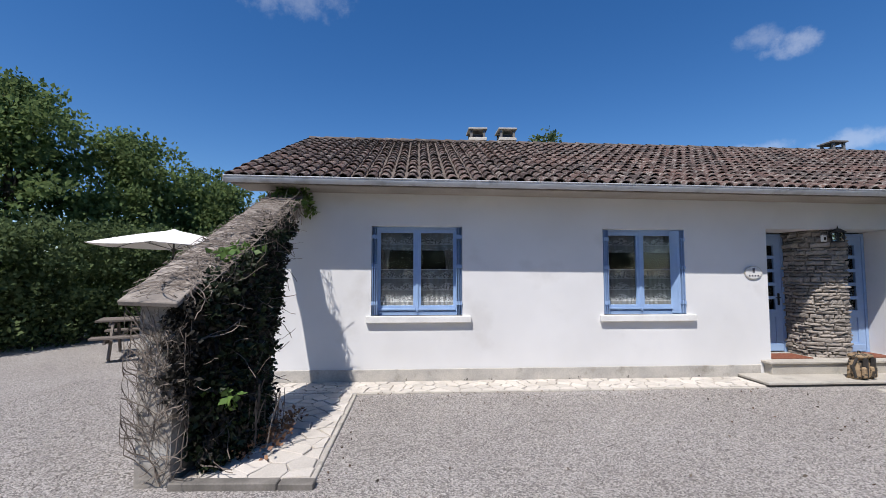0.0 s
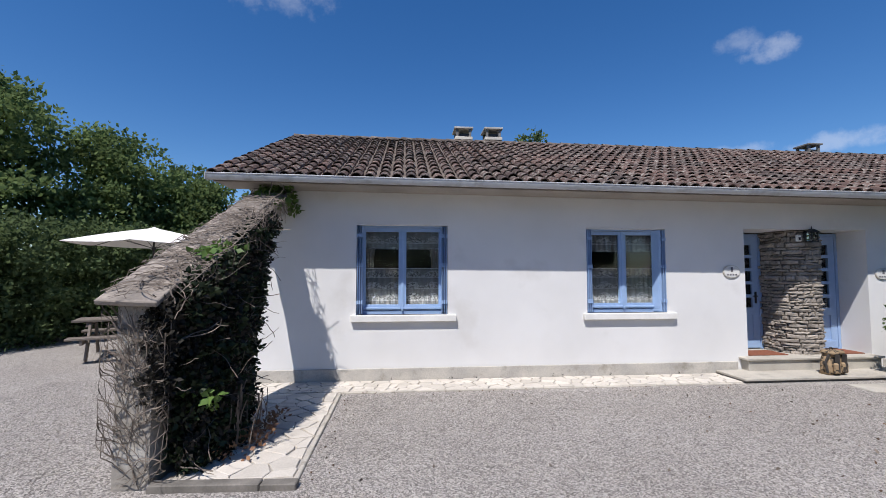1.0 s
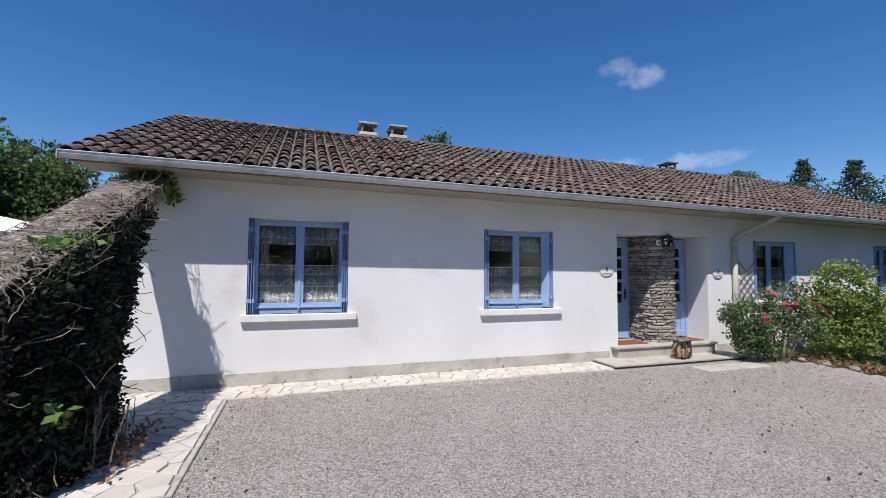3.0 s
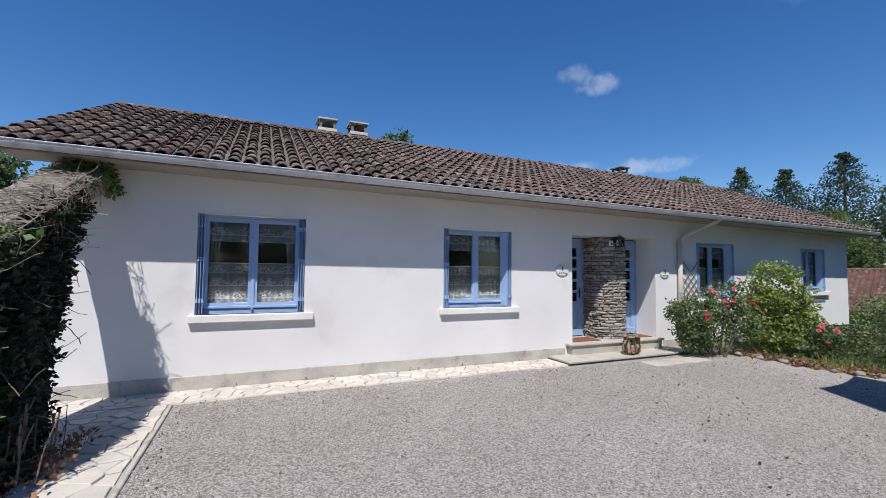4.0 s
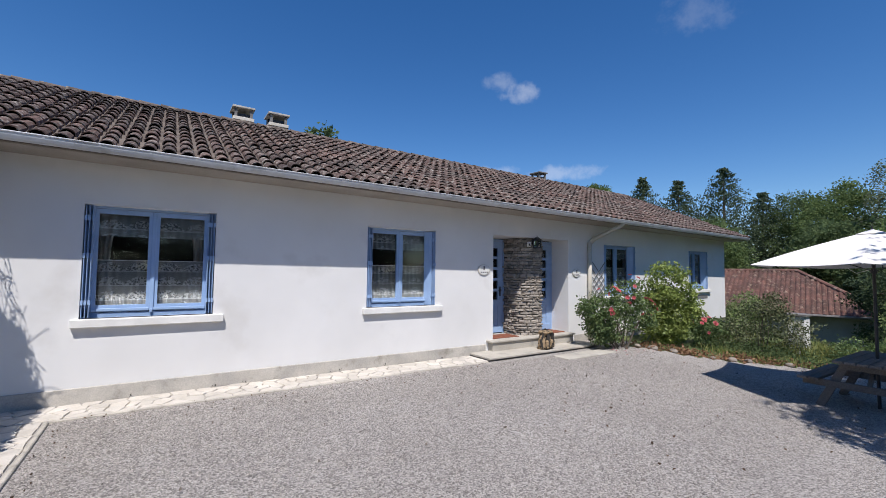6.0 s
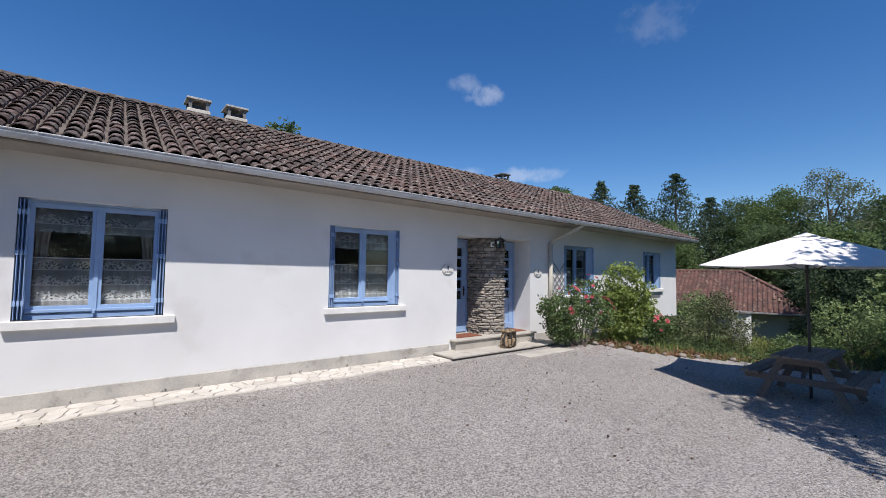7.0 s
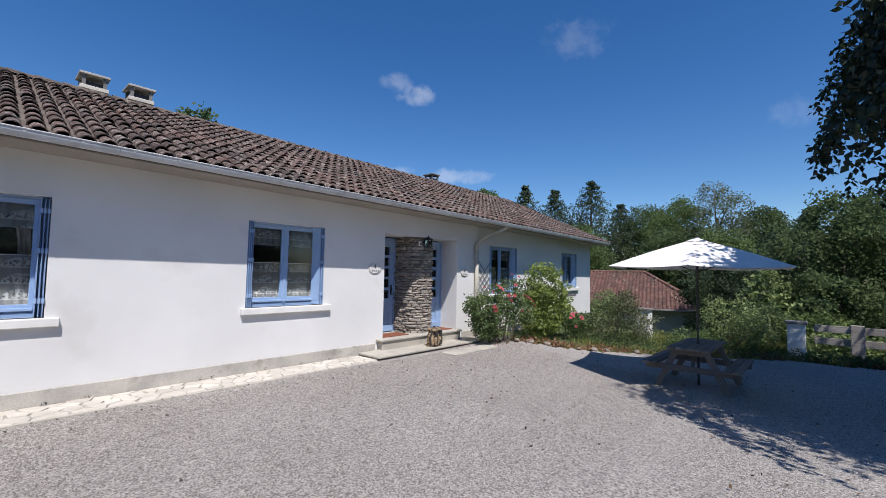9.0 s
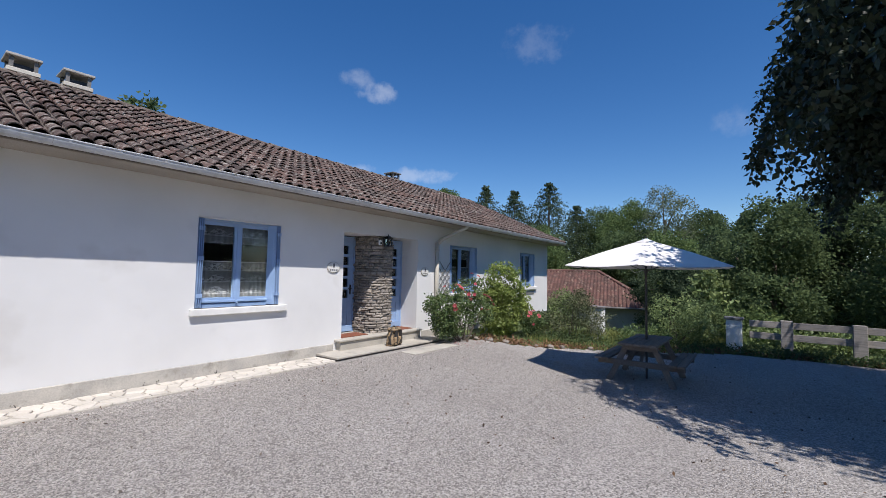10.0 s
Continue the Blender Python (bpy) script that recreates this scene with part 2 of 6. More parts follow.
M_MORTAR = surf("dark_mortar", (0.19, 0.175, 0.155), (0.12, 0.112, 0.10), 6, 60, 0.95, 0.5)
M_WALLSTONE = surf("old_wall", (0.36, 0.33, 0.29), (0.25, 0.23, 0.20), 3, 35, 0.95, 0.8, 0.01, c3=(0.46, 0.44, 0.40), scale3=2.5)
M_CAP = surf("cap_slate", (0.33, 0.285, 0.24), (0.20, 0.175, 0.15), 4, 40, 0.9, 0.7, 0.006, vary="object", amount=0.35)
# Both ivy tones are near-black: the wall face's shade is in the colour.
M_IVY = leafy("ivy_leaf_shade_toned", (0.016, 0.028, 0.012), (0.034, 0.050, 0.020), 0.2)
M_IVYDRY = leafy("dry_leaf_shade_toned", (0.036, 0.030, 0.024), (0.022, 0.022, 0.016), 0.15, 0.8)
M_IVYNEW = leafy("ivy_young_leaf", (0.105, 0.185, 0.045), (0.160, 0.255, 0.065), 0.35)
M_TWIG = surf("dry_twig", (0.20, 0.165, 0.135), (0.11, 0.09, 0.075), 8, 60, 0.9, 0.3, vary="island", amount=0.6)
M_BARK = surf("bark", (0.13, 0.105, 0.08), (0.08, 0.065, 0.05), 3, 25, 0.95, 0.9, 0.02, stretch=(1, 1, 0.25))
M_LITTER = leafy("brown_litter", (0.20, 0.10, 0.06), (0.30, 0.17, 0.09), 0.2)
M_LITTERDARK = leafy("dark_litter", (0.070, 0.045, 0.030), (0.16, 0.095, 0.055), 0.1, 0.85)
M_LEAF_A = leafy("leaf_mid_green", (0.092, 0.134, 0.060), (0.136, 0.182, 0.078), 0.45, 0.85, 0.1)
M_LEAF_B = leafy("leaf_light_green", (0.118, 0.175, 0.066), (0.172, 0.228, 0.086), 0.45, 0.85, 0.1)
M_LEAF_C = leafy("leaf_dark_green", (0.052, 0.080, 0.046), (0.082, 0.112, 0.060), 0.3, 0.85, 0.1)
M_LEAF_D = leafy("conifer_needles", (0.060, 0.088, 0.055), (0.098, 0.128, 0.074), 0.3, 0.9, 0.05)
# Near-black so the crown reads as a silhouette; shade is in the colour.
M_LEAF_L = leafy("leaf_silhouette_toned", (0.013, 0.024, 0.013), (0.026, 0.042, 0.018), 0.10)
M_LEAF_S = leafy("garden_shrub_leaf", (0.155, 0.220, 0.085), (0.265, 0.325, 0.125), 0.35)
M_LEAF_G = leafy("twiggy_shrub_leaf", (0.085, 0.105, 0.050), (0.160, 0.170, 0.085), 0.25)
M_LEAF_E = leafy("birch_leaf", (0.150, 0.180, 0.105), (0.210, 0.235, 0.140), 0.45, 0.85, 0.1)
M_LEAF_Y = leafy("yellow_green_leaf", (0.165, 0.225, 0.055), (0.275, 0.325, 0.090), 0.35)
M_LEAF_R = leafy("rose_leaf", (0.085, 0.140, 0.055), (0.175, 0.235, 0.085), 0.3)
M_PETAL = leafy("rose_petal", (0.50, 0.055, 0.085), (0.68, 0.22, 0.22), 0.3)
M_DRYGRASS = leafy("dry_grass", (0.308, 0.294, 0.098), (0.182, 0.238, 0.070), 0.3)
M_GRASS = surf("lawn", (0.06, 0.095, 0.028), (0.10, 0.12, 0.04), 0.7, 30, 0.95, 0.8, 0.03)
M_WOOD = surf("weathered_wood", (0.20, 0.17, 0.145), (0.13, 0.11, 0.095), 4, 40, 0.85, 0.5, 0.003, stretch=(1, 14, 14), vary="object", amount=0.4)
M_FENCE = surf("grey_fence_wood", (0.34, 0.31, 0.28), (0.24, 0.22, 0.20), 3, 40, 0.9, 0.5, 0.003, stretch=(14, 1, 14), vary="object", amount=0.3)
M_CANVAS = surf("parasol_canvas", (0.83, 0.80, 0.76), (0.78, 0.75, 0.71), 1.5, 250, 0.9, 0.15, 0.001, grain=0.06)
M_POLE = surf("parasol_pole", (0.055, 0.05, 0.05), (0.04, 0.037, 0.037), 5, 60, 0.45, 0)
M_IRON = surf("black_iron", (0.022, 0.022, 0.024), (0.03, 0.03, 0.032), 8, 60, 0.5, 0.2, 0.001)
M_PLAQUE = surf("plaque_ceramic", (0.74, 0.73, 0.70), (0.66, 0.65, 0.62), 12, 80, 0.4, 0.1, 0.001)
M_PLAQUE_INK = surf("plaque_ink", (0.10, 0.10, 0.12), (0.14, 0.13, 0.14), 12, 80, 0.5, 0)
M_WHITE = surf("white_paint", (0.80, 0.80, 0.78), (0.70, 0.70, 0.68), 4, 70, 0.6, 0.2, 0.002, c3=(0.42, 0.41, 0.38), scale3=6, lo3=0.55, hi3=0.68)
M_MAT = surf("coir_mat", (0.24, 0.085, 0.045), (0.18, 0.065, 0.04), 20, 300, 0.98, 0.8, 0.004)
M_BAG = surf("bag_canvas", (0.36, 0.26, 0.155), (0.25, 0.175, 0.105), 9, 200, 0.9, 0.4, 0.002, c3=(0.045, 0.038, 0.03), scale3=15, lo3=0.50, hi3=0.56)
M_BAGDARK = surf("bag_dark_trim", (0.035, 0.032, 0.03), (0.05, 0.045, 0.04), 12, 200, 0.8, 0.2)
M_CHIM = surf("chimney_render", (0.62, 0.58, 0.50), (0.52, 0.48, 0.42), 3, 60, 0.9, 0.3)
M_SLATE = surf("chimney_slab", (0.20, 0.19, 0.18), (0.15, 0.145, 0.14), 4, 60, 0.85, 0.3)
M_HOUSE2 = surf("far_house_render", (0.40, 0.39, 0.37), (0.34, 0.33, 0.31), 1.5, 40, 0.9, 0.2)
M_ROOF2 = surf("far_roof_tile", (0.16, 0.078, 0.060), (0.090, 0.052, 0.043), 1.2, 12, 0.9, 0.5, 0.01, c3=(0.27, 0.20, 0.15), scale3=4, vary="island", amount=0.6)

# ---- helpers of this place ----


def part(name, bm, material, parent=None, label="", smooth=False):
    """Links a bmesh as one mesh object, under a thing or under a part."""
    me = bpy.data.meshes.new(name)
    bmesh.ops.recalc_face_normals(bm, faces=bm.faces)
    bm.to_mesh(me)
    bm.free()
    me.materials.append(material)
    if smooth:
        for p in me.polygons:
            p.use_smooth = True
    ob = new(name, me)
    if parent:
        ob.parent = parent
    if label:
        ob["label"] = label
    return ob


def raw(name, verts, faces, material, parent=None, smooth=False):
    me = bpy.data.meshes.new(name)
    me.from_pydata(verts, [], faces)
    me.materials.append(material)
    if smooth:
        me.polygons.foreach_set("use_smooth", [True] * len(me.polygons))
    ob = new(name, me)
    if parent:
        ob.parent = parent
    return ob


def thing(name, at=(0, 0, 0), turn=0.0, **tags):
    ob = new(name)
    ob.empty_display_size = 0.2
    ob.matrix_basis = pose(*at, 0, 0, turn)
    return tagged(ob, **tags)


def box(bm, x0, x1, y0, y1, z0, z1, bevel=0.0, m=None):
    vs = [bm.verts.new((x, y, z)) for x in (x0, x1) for y in (y0, y1) for z in (z0, z1)]
    fs = [bm.faces.new([vs[i] for i in q]) for q in ((0, 1, 3, 2), (4, 6, 7, 5), (0, 4, 5, 1), (2, 3, 7, 6), (0, 2, 6, 4), (1, 5, 7, 3))]
    if m is not None:
        bmesh.ops.transform(bm, matrix=m, verts=vs)
    if bevel:
        edges = list({e for f in fs for e in f.edges})
        bmesh.ops.bevel(bm, geom=edges, offset=bevel, segments=1, affect="EDGES")
    return bm


def boxed(*a, **k):
    return box(bmesh.new(), *a, **k)


def tube(bm, points, radius, sides=8, taper=1.0):
    """A round rod along points."""
    rings = []
    n = len(points)
    for i, p in enumerate(points):
        p = Vector(p)
        d = (Vector(points[min(i + 1, n - 1)]) - Vector(points[max(i - 1, 0)])).normalized()
        side = d.cross(Vector((0.31, 0.17, 0.93)) if abs(d.z) < 0.9 else Vector((1, 0, 0))).normalized()
        up = d.cross(side)
        r = radius * (1 + (taper - 1) * i / max(n - 1, 1))
        rings.append([bm.verts.new(p + r * (math.cos(a) * side + math.sin(a) * up)) for a in (2 * math.pi * k / sides for k in range(sides))])
    for a, b in zip(rings, rings[1:]):
        for k in range(sides):
            bm.faces.new((a[k], a[(k + 1) % sides], b[(k + 1) % sides], b[k]))
    bm.faces.new(rings[0][::-1])
    bm.faces.new(rings[-1])
    return bm


def prism(bm, outline, z0, z1):
    """An upright block over a flat outline."""
    lo = [bm.verts.new((x, y, z0)) for x, y in outline]
    hi = [bm.verts.new((x, y, z1)) for x, y in outline]
    n = len(outline)
    bm.faces.new(lo[::-1])
    bm.faces.new(hi)
    for i in range(n):
        bm.faces.new((lo[i], lo[(i + 1) % n], hi[(i + 1) % n], hi[i]))
    return bm


def holed(bm, x0, x1, z0, z1, y0, y1, holes):
    """A wall in x and z, from y0 to y1 thick, with openings right through it."""
    xs = sorted({x0, x1, *[h[0] for h in holes], *[h[1] for h in holes]})
    zs = sorted({z0, z1, *[h[2] for h in holes], *[h[3] for h in holes]})
    xs = [x for x in xs if x0 <= x <= x1]
    zs = [z for z in zs if z0 <= z <= z1]
    made = {}

    def v(x, y, z):
        if (x, y, z) not in made:
            made[(x, y, z)] = bm.verts.new((x, y, z))
        return made[(x, y, z)]

    def solid(i, j):
        if not (0 <= i < len(xs) - 1 and 0 <= j < len(zs) - 1):
            return False
        cx, cz = (xs[i] + xs[i + 1]) / 2, (zs[j] + zs[j + 1]) / 2
        return not any(h[0] < cx < h[1] and h[2] < cz < h[3] for h in holes)

    for i in range(len(xs) - 1):
        for j in range(len(zs) - 1):
            if not solid(i, j):
                continue
            a, b, c, d = xs[i], xs[i + 1], zs[j], zs[j + 1]
            bm.faces.new((v(a, y0, c), v(b, y0, c), v(b, y0, d), v(a, y0, d)))
            bm.faces.new((v(a, y1, d), v(b, y1, d), v(b, y1, c), v(a, y1, c)))
            if not solid(i - 1, j):
                bm.faces.new((v(a, y0, c), v(a, y0, d), v(a, y1, d), v(a, y1, c)))
            if not solid(i + 1, j):
                bm.faces.new((v(b, y0, d), v(b, y0, c), v(b, y1, c), v(b, y1, d)))
            if not solid(i, j - 1):
                bm.faces.new((v(a, y0, c), v(a, y1, c), v(b, y1, c), v(b, y0, c)))
            if not solid(i, j + 1):
                bm.faces.new((v(a, y1, d), v(a, y0, d), v(b, y0, d), v(b, y1, d)))
    return bm


def smooth01(t):
    t = np.clip(t, 0, 1)
    return t * t * (3 - 2 * t)


def dip(y):
    """The yard falls a hand's width towards the house."""
    return -0.052 * smooth01((y - 3.1) / 2.6)


def land(x, y):
    """Height of the ground: level by the house, falling away past the garden fence."""
    a = -0.27 * smooth01((x - 3.0) / 5.0) * smooth01((5.6 - y) / 3.0)
    b = -3.2 * smooth01((x - 14.2) / 9.0)
    return a + b + dip(y) * smooth01((9.5 - x) / 2.0)


def leaves(centres, spread, count, size, seed, flat=0.0, droop=0.0):
    """Vertices and faces of many small folded leaves round clump centres: arrays of places, radii and numbers."""
    rng = np.random.default_rng(seed)
    centres = np.asarray(centres, float)
    idx = np.repeat(np.arange(len(centres)), count)
    n = len(idx)
    off = rng.normal(size=(n, 3))
    off /= np.linalg.norm(off, axis=1)[:, None]
    off *= (rng.random(n) ** 0.5)[:, None]
    sp = np.asarray(spread, float)
    sp = sp[idx] if sp.ndim else np.full((n,), float(sp))
    off *= sp[:, None]
    off[:, 2] *= 0.75
    base = centres[idx] + off
    axis = rng.normal(size=(n, 3)) + off / (np.linalg.norm(off, axis=1)[:, None] + 1e-6) * 0.8
    axis[:, 2] -= droop
    axis /= np.linalg.norm(axis, axis=1)[:, None]
    other = rng.normal(size=(n, 3))
    other[:, 2] *= 1 - flat
    side = np.cross(axis, other)
    side /= np.linalg.norm(side, axis=1)[:, None] + 1e-9
    norm = np.cross(axis, side)
    s = size * rng.uniform(0.65, 1.35, n)[:, None]
    mid = base + axis * s * 0.45
    v = np.stack([base, mid + side * s * 0.34 + norm * s * 0.08, base + axis * s, mid - side * s * 0.34 + norm * s * 0.08], 1).reshape(-1, 3)
    k = np.arange(n) * 4
    f = np.concatenate([np.stack([k, k + 1, k + 2], 1), np.stack([k, k + 2, k + 3], 1)])
    return v, f


def foliage(name, v, f, material, parent=None):
    me = bpy.data.meshes.new(name)
    me.vertices.add(len(v))
    me.vertices.foreach_set("co", np.asarray(v, np.float32).ravel())
    me.loops.add(len(f) * 3)
    me.loops.foreach_set("vertex_index", np.asarray(f, np.int32).ravel())
    me.polygons.add(len(f))
    me.polygons.foreach_set("loop_start", np.arange(len(f), dtype=np.int32) * 3)
    me.update(calc_edges=True)
    me.materials.append(material)
    ob = new(name, me)
    if parent:
        ob.parent = parent
    return ob


def clump_centres(blobs, per, seed, shell=0.62):
    """Clump centres over the outsides of a few ellipsoids (x, y, z, rx, ry, rz)."""
    rng = np.random.default_rng(seed)
    out = []
    for x, y, z, rx, ry, rz in blobs:
        d = rng.normal(size=(per, 3))
        d /= np.linalg.norm(d, axis=1)[:, None]
        d *= rng.uniform(shell, 1.08, per)[:, None]
        out.append(d * (rx, ry, rz) + (x, y, z))
    return np.concatenate(out)


def limbs(bm, base, top, blobs, radius, seed, sides=7):
    """A tapered, slightly bent trunk with limbs to the blobs."""
    rng = random.Random(seed)
    base, top = Vector(base), Vector(top)
    pts = []
    for i in range(6):
        p = base.lerp(top, i / 5)
        if 0 < i < 5:
            p += Vector((rng.uniform(-1, 1), rng.uniform(-1, 1), 0)) * radius * 0.7
        pts.append(p)
    tube(bm, pts, radius, sides, 0.35)
    for x, y, z, rx, ry, rz in blobs:
        a = base.lerp(top, rng.uniform(0.45, 0.9))
        b = Vector((x, y, z))
        m = a.lerp(b, 0.5) + Vector((0, 0, 0.12 * (b - a).length))
        tube(bm, [a, m, b, b + (b - m) * 0.5], radius * 0.38, 5, 0.25)
    return bm


def broad_tree(name, at, height, width, material, label, seed, per=60, count=60, size=0.28, blobs=9, low=0.25, category="tree", group=""):
    rng = random.Random(seed)
    t = thing(name, at, label=label, category=category, group=group)
    bl = []
    for i in range(blobs):
        h = low + (1 - low) * (i + 0.5) / blobs
        k = 1.0 - 0.75 * max(0.0, (h - 0.45) / 0.55) ** 1.3
        a = i * 2.4 + rng.uniform(-0.4, 0.4)
        r = width * 0.27 * k * rng.uniform(0.5, 1.25)
        s = width * 0.27 * (0.65 + 0.45 * k) * rng.uniform(0.8, 1.15)
        bl.append((r * math.cos(a), r * math.sin(a), h * height - s * 0.25, s, s, s * 0.85))
    part("trunk", limbs(bmesh.new(), (0, 0, -0.15), (0, 0, height * 0.8), bl[2:], max(0.05, height * 0.02), seed), M_BARK, t, smooth=True)
    c = clump_centres(bl, per, seed)
    rngn = np.random.default_rng(seed)
    v, f = leaves(c, rngn.uniform(0.05, 0.11, len(c)) * width, count, size, seed + 1)
    foliage("crown", v, f, material, t)
    return t


def conifer(name, at, height, width, material, label, seed, group=""):
    t = thing(name, at, label=label, category="tree", group=group)
    rng = np.random.default_rng(seed)
    part("trunk", tube(bmesh.new(), [(0, 0, -0.2), (0, 0, height * 0.5), (0, 0, height * 0.97)], height * 0.018, 7, 0.15), M_BARK, t)
    cs, sp = [], []
    tiers = 26
    for i in range(tiers):
        h = 0.12 + 0.87 * i / tiers
        r = width * 0.88 * (1 - h) ** 0.97 + 0.03
        n = max(5, int(19 * (1 - h)) + 4)
        for k in range(n):
            a = 2 * math.pi * (k + rng.random()) / n
            rr = r * rng.uniform(0.7, 1.2)
            for s in (0.35, 0.65, 1.0):
                cs.append((rr * s * math.cos(a), rr * s * math.sin(a), h * height - 0.22 * rr * s + rng.uniform(-0.15, 0.15)))
                sp.append(0.10 + 0.17 * r)
    v, f = leaves(cs, np.array(sp), 24, 0.18, seed + 1, droop=0.6)
    foliage("crown", v, f, material, t)
    return t


def bush(name, at, blobs, material, label, seed, per=60, count=40, size=0.06, spread=0.12, category="shrub", stems=6, stem_top=0.6):
    t = thing(name, at, label=label, category=category)
    rng = random.Random(seed)
    for i in range(stems):
        bm = bmesh.new()
        b = blobs[i % len(blobs)]
        a = rng.uniform(0, 6.28)
        tube(bm, [(0.1 * math.cos(a), 0.1 * math.sin(a), -0.05), (b[0] * 0.5 + 0.1 * math.cos(a), b[1] * 0.5 + 0.1 * math.sin(a), b[2] * 0.5),
                  (b[0] + b[3] * 0.3 * math.cos(a), b[1] + b[4] * 0.3 * math.sin(a), b[2])], 0.013, 5, 0.4)
        part("stem", bm, M_BARK, t)
    c = clump_centres(blobs, per, seed, 0.5)
    v, f = leaves(c, spread, count, size, seed + 1)
    foliage("leaves", v, f, material, t)
    return t


def flower_mesh(r):
    bm = bmesh.new()
    for ring, (n, rad, tilt) in enumerate(((5, r, 0.35), (5, r * 0.7, 0.8), (4, r * 0.4, 1.3))):
        for k in range(n):
            a = 2 * math.pi * (k + ring * 0.4) / n
            d = Vector((math.cos(a), math.sin(a), 0))
            s = Vector((-math.sin(a), math.cos(a), 0)) * rad * 0.5
            tip = d * rad * math.cos(tilt) + Vector((0, 0, rad * math.sin(tilt)))
            bm.faces.new([bm.verts.new(q) for q in ((0, 0, 0), tip * 0.7 + s, tip, tip * 0.7 - s)])
    return bm


# ---- ground ----
WALL_Y = 6.5
LEFT_X, RIGHT_X = -2.4, 16.25


def sheet(name, xs, ys, inside, material, lift=0.0, **tags):
    made, verts, faces = {}, [], []
    for i in range(len(xs) - 1):
        for j in range(len(ys) - 1):
            if not inside((xs[i] + xs[i + 1]) / 2, (ys[j] + ys[j + 1]) / 2):
                continue
            q = []
            for a, b in ((i, j), (i + 1, j), (i + 1, j + 1), (i, j + 1)):
                if (a, b) not in made:
                    made[(a, b)] = len(verts)
                    verts.append((xs[a], ys[b], float(land(xs[a], ys[b])) + lift))
                q.append(made[(a, b)])
            faces.append(q)
    return tagged(raw(name, verts, faces, material, smooth=True), **tags)


def steps_out(fine0, fine1, step, far):
    mid = list(np.arange(fine0, fine1 + 1e-6, step))
    g = [step * 1.35 ** k for k in range(1, 30)]
    hi = [x for x in fine1 + np.cumsum(g) if x < far] + [far]
    lo = [x for x in fine0 - np.cumsum(g) if x > -far] + [-far]
    return [float(x) for x in lo[::-1] + mid + hi]


BED_LINE = [(9.0, 5.35), (9.7, 4.1), (11.0, 3.15), (12.2, 1.3), (13.0, 0.3), (13.3, -3.0), (13.2, -9.0)]


def bed_x(y):
    ys = [p[1] for p in BED_LINE][::-1]
    return float(np.interp(y, ys, [p[0] for p in BED_LINE][::-1]))


sheet("ground", steps_out(-14, 34, 0.8, 900), steps_out(-14, 20, 0.8, 900), lambda x, y: True, M_GRASS, -0.03,
      label="rough grass and soil falling away past the garden", category="ground", kind="structure")
gx = [float(x) for x in np.arange(-12, 14.01, 0.2)]
gy = [float(y) for y in np.arange(-9, 13.01, 0.2)]
sheet("driveway", gx, gy, lambda x, y: (x < bed_x(min(y, 5.35)) and y < 6.6) or (x < -2.2 and y < 13), M_GRAVEL, 0.0,
      label="grey pea gravel yard in front of the house", category="gravel", kind="structure")

# ---- house: walls ----
W1 = (-0.75, 0.71, 0.99, 2.45)
W2 = (3.05, 4.45, 0.99, 2.425)
W3 = (9.61, 10.98, 1.05, 2.41)
W4 = (13.87, 15.03, 1.17, 2.41)
REC = (5.89, 8.24, 0.0, 2.425)
tagged(part("wall_front", holed(bmesh.new(), LEFT_X, RIGHT_X, -0.12, 3.12, WALL_Y, WALL_Y + 0.3, [W1, W2, W3, W4, (REC[0], REC[1], -1, REC[3]), (12.2, 17, -1, 0.19)]), M_RENDER),
       label="white rendered front wall of the bungalow", category="wall", kind="structure")
tagged(part("wall_left", boxed(LEFT_X, LEFT_X + 0.3, WALL_Y + 0.3, 14.5, 0, 3.1), M_RENDER), label="white rendered end wall", category="wall", kind="structure")
tagged(part("wall_right", boxed(RIGHT_X - 0.3, RIGHT_X, WALL_Y + 0.3, 14.5, 0.19, 3.0), M_RENDER), label="white rendered end wall", category="wall", kind="structure")
tagged(part("wall_back", boxed(LEFT_X, RIGHT_X, 14.5, 14.8, -1.2, 3.1), M_RENDER), label="white rendered back wall", category="wall", kind="structure")
bm = bmesh.new()
for xg in (LEFT_X, RIGHT_X - 0.3):
    lo = [bm.verts.new((xg, yy, zz)) for yy, zz in ((6.8, 3.0), (14.4, 3.0), (10.5, 4.85))]
    hi = [bm.verts.new((xg + 0.3, yy, zz)) for yy, zz in ((6.8, 3.0), (14.4, 3.0), (10.5, 4.85))]
    bm.faces.new(lo)
    bm.faces.new(hi)
    for i in range(3):
        bm.faces.new((lo[i], lo[(i + 1) % 3], hi[(i + 1) % 3], hi[i]))
tagged(part("wall_gable", bm, M_RENDER), label="white rendered gable ends under the roof", category="wall", kind="structure")
tagged(part("plinth", boxed(LEFT_X, REC[0] - 0.2, WALL_Y - 0.02, WALL_Y + 0.003, -0.12, 0.155, 0.008), M_PLINTH), label="grey concrete plinth along the wall foot", category="plinth", kind="structure")
tagged(part("plinth_right", boxed(REC[1] + 0.2, 12.2, WALL_Y - 0.02, WALL_Y + 0.003, -0.2, 0.155, 0.008), M_PLINTH), label="grey concrete plinth along the wall foot", category="plinth", kind="structure")
tagged(part("foundation", boxed(12.2, RIGHT_X - 0.1, WALL_Y + 0.12, WALL_Y + 0.3, -1.6, 0.19), M_PLINTH), label="dark recessed concrete foundation under the wall", category="foundation", kind="structure")
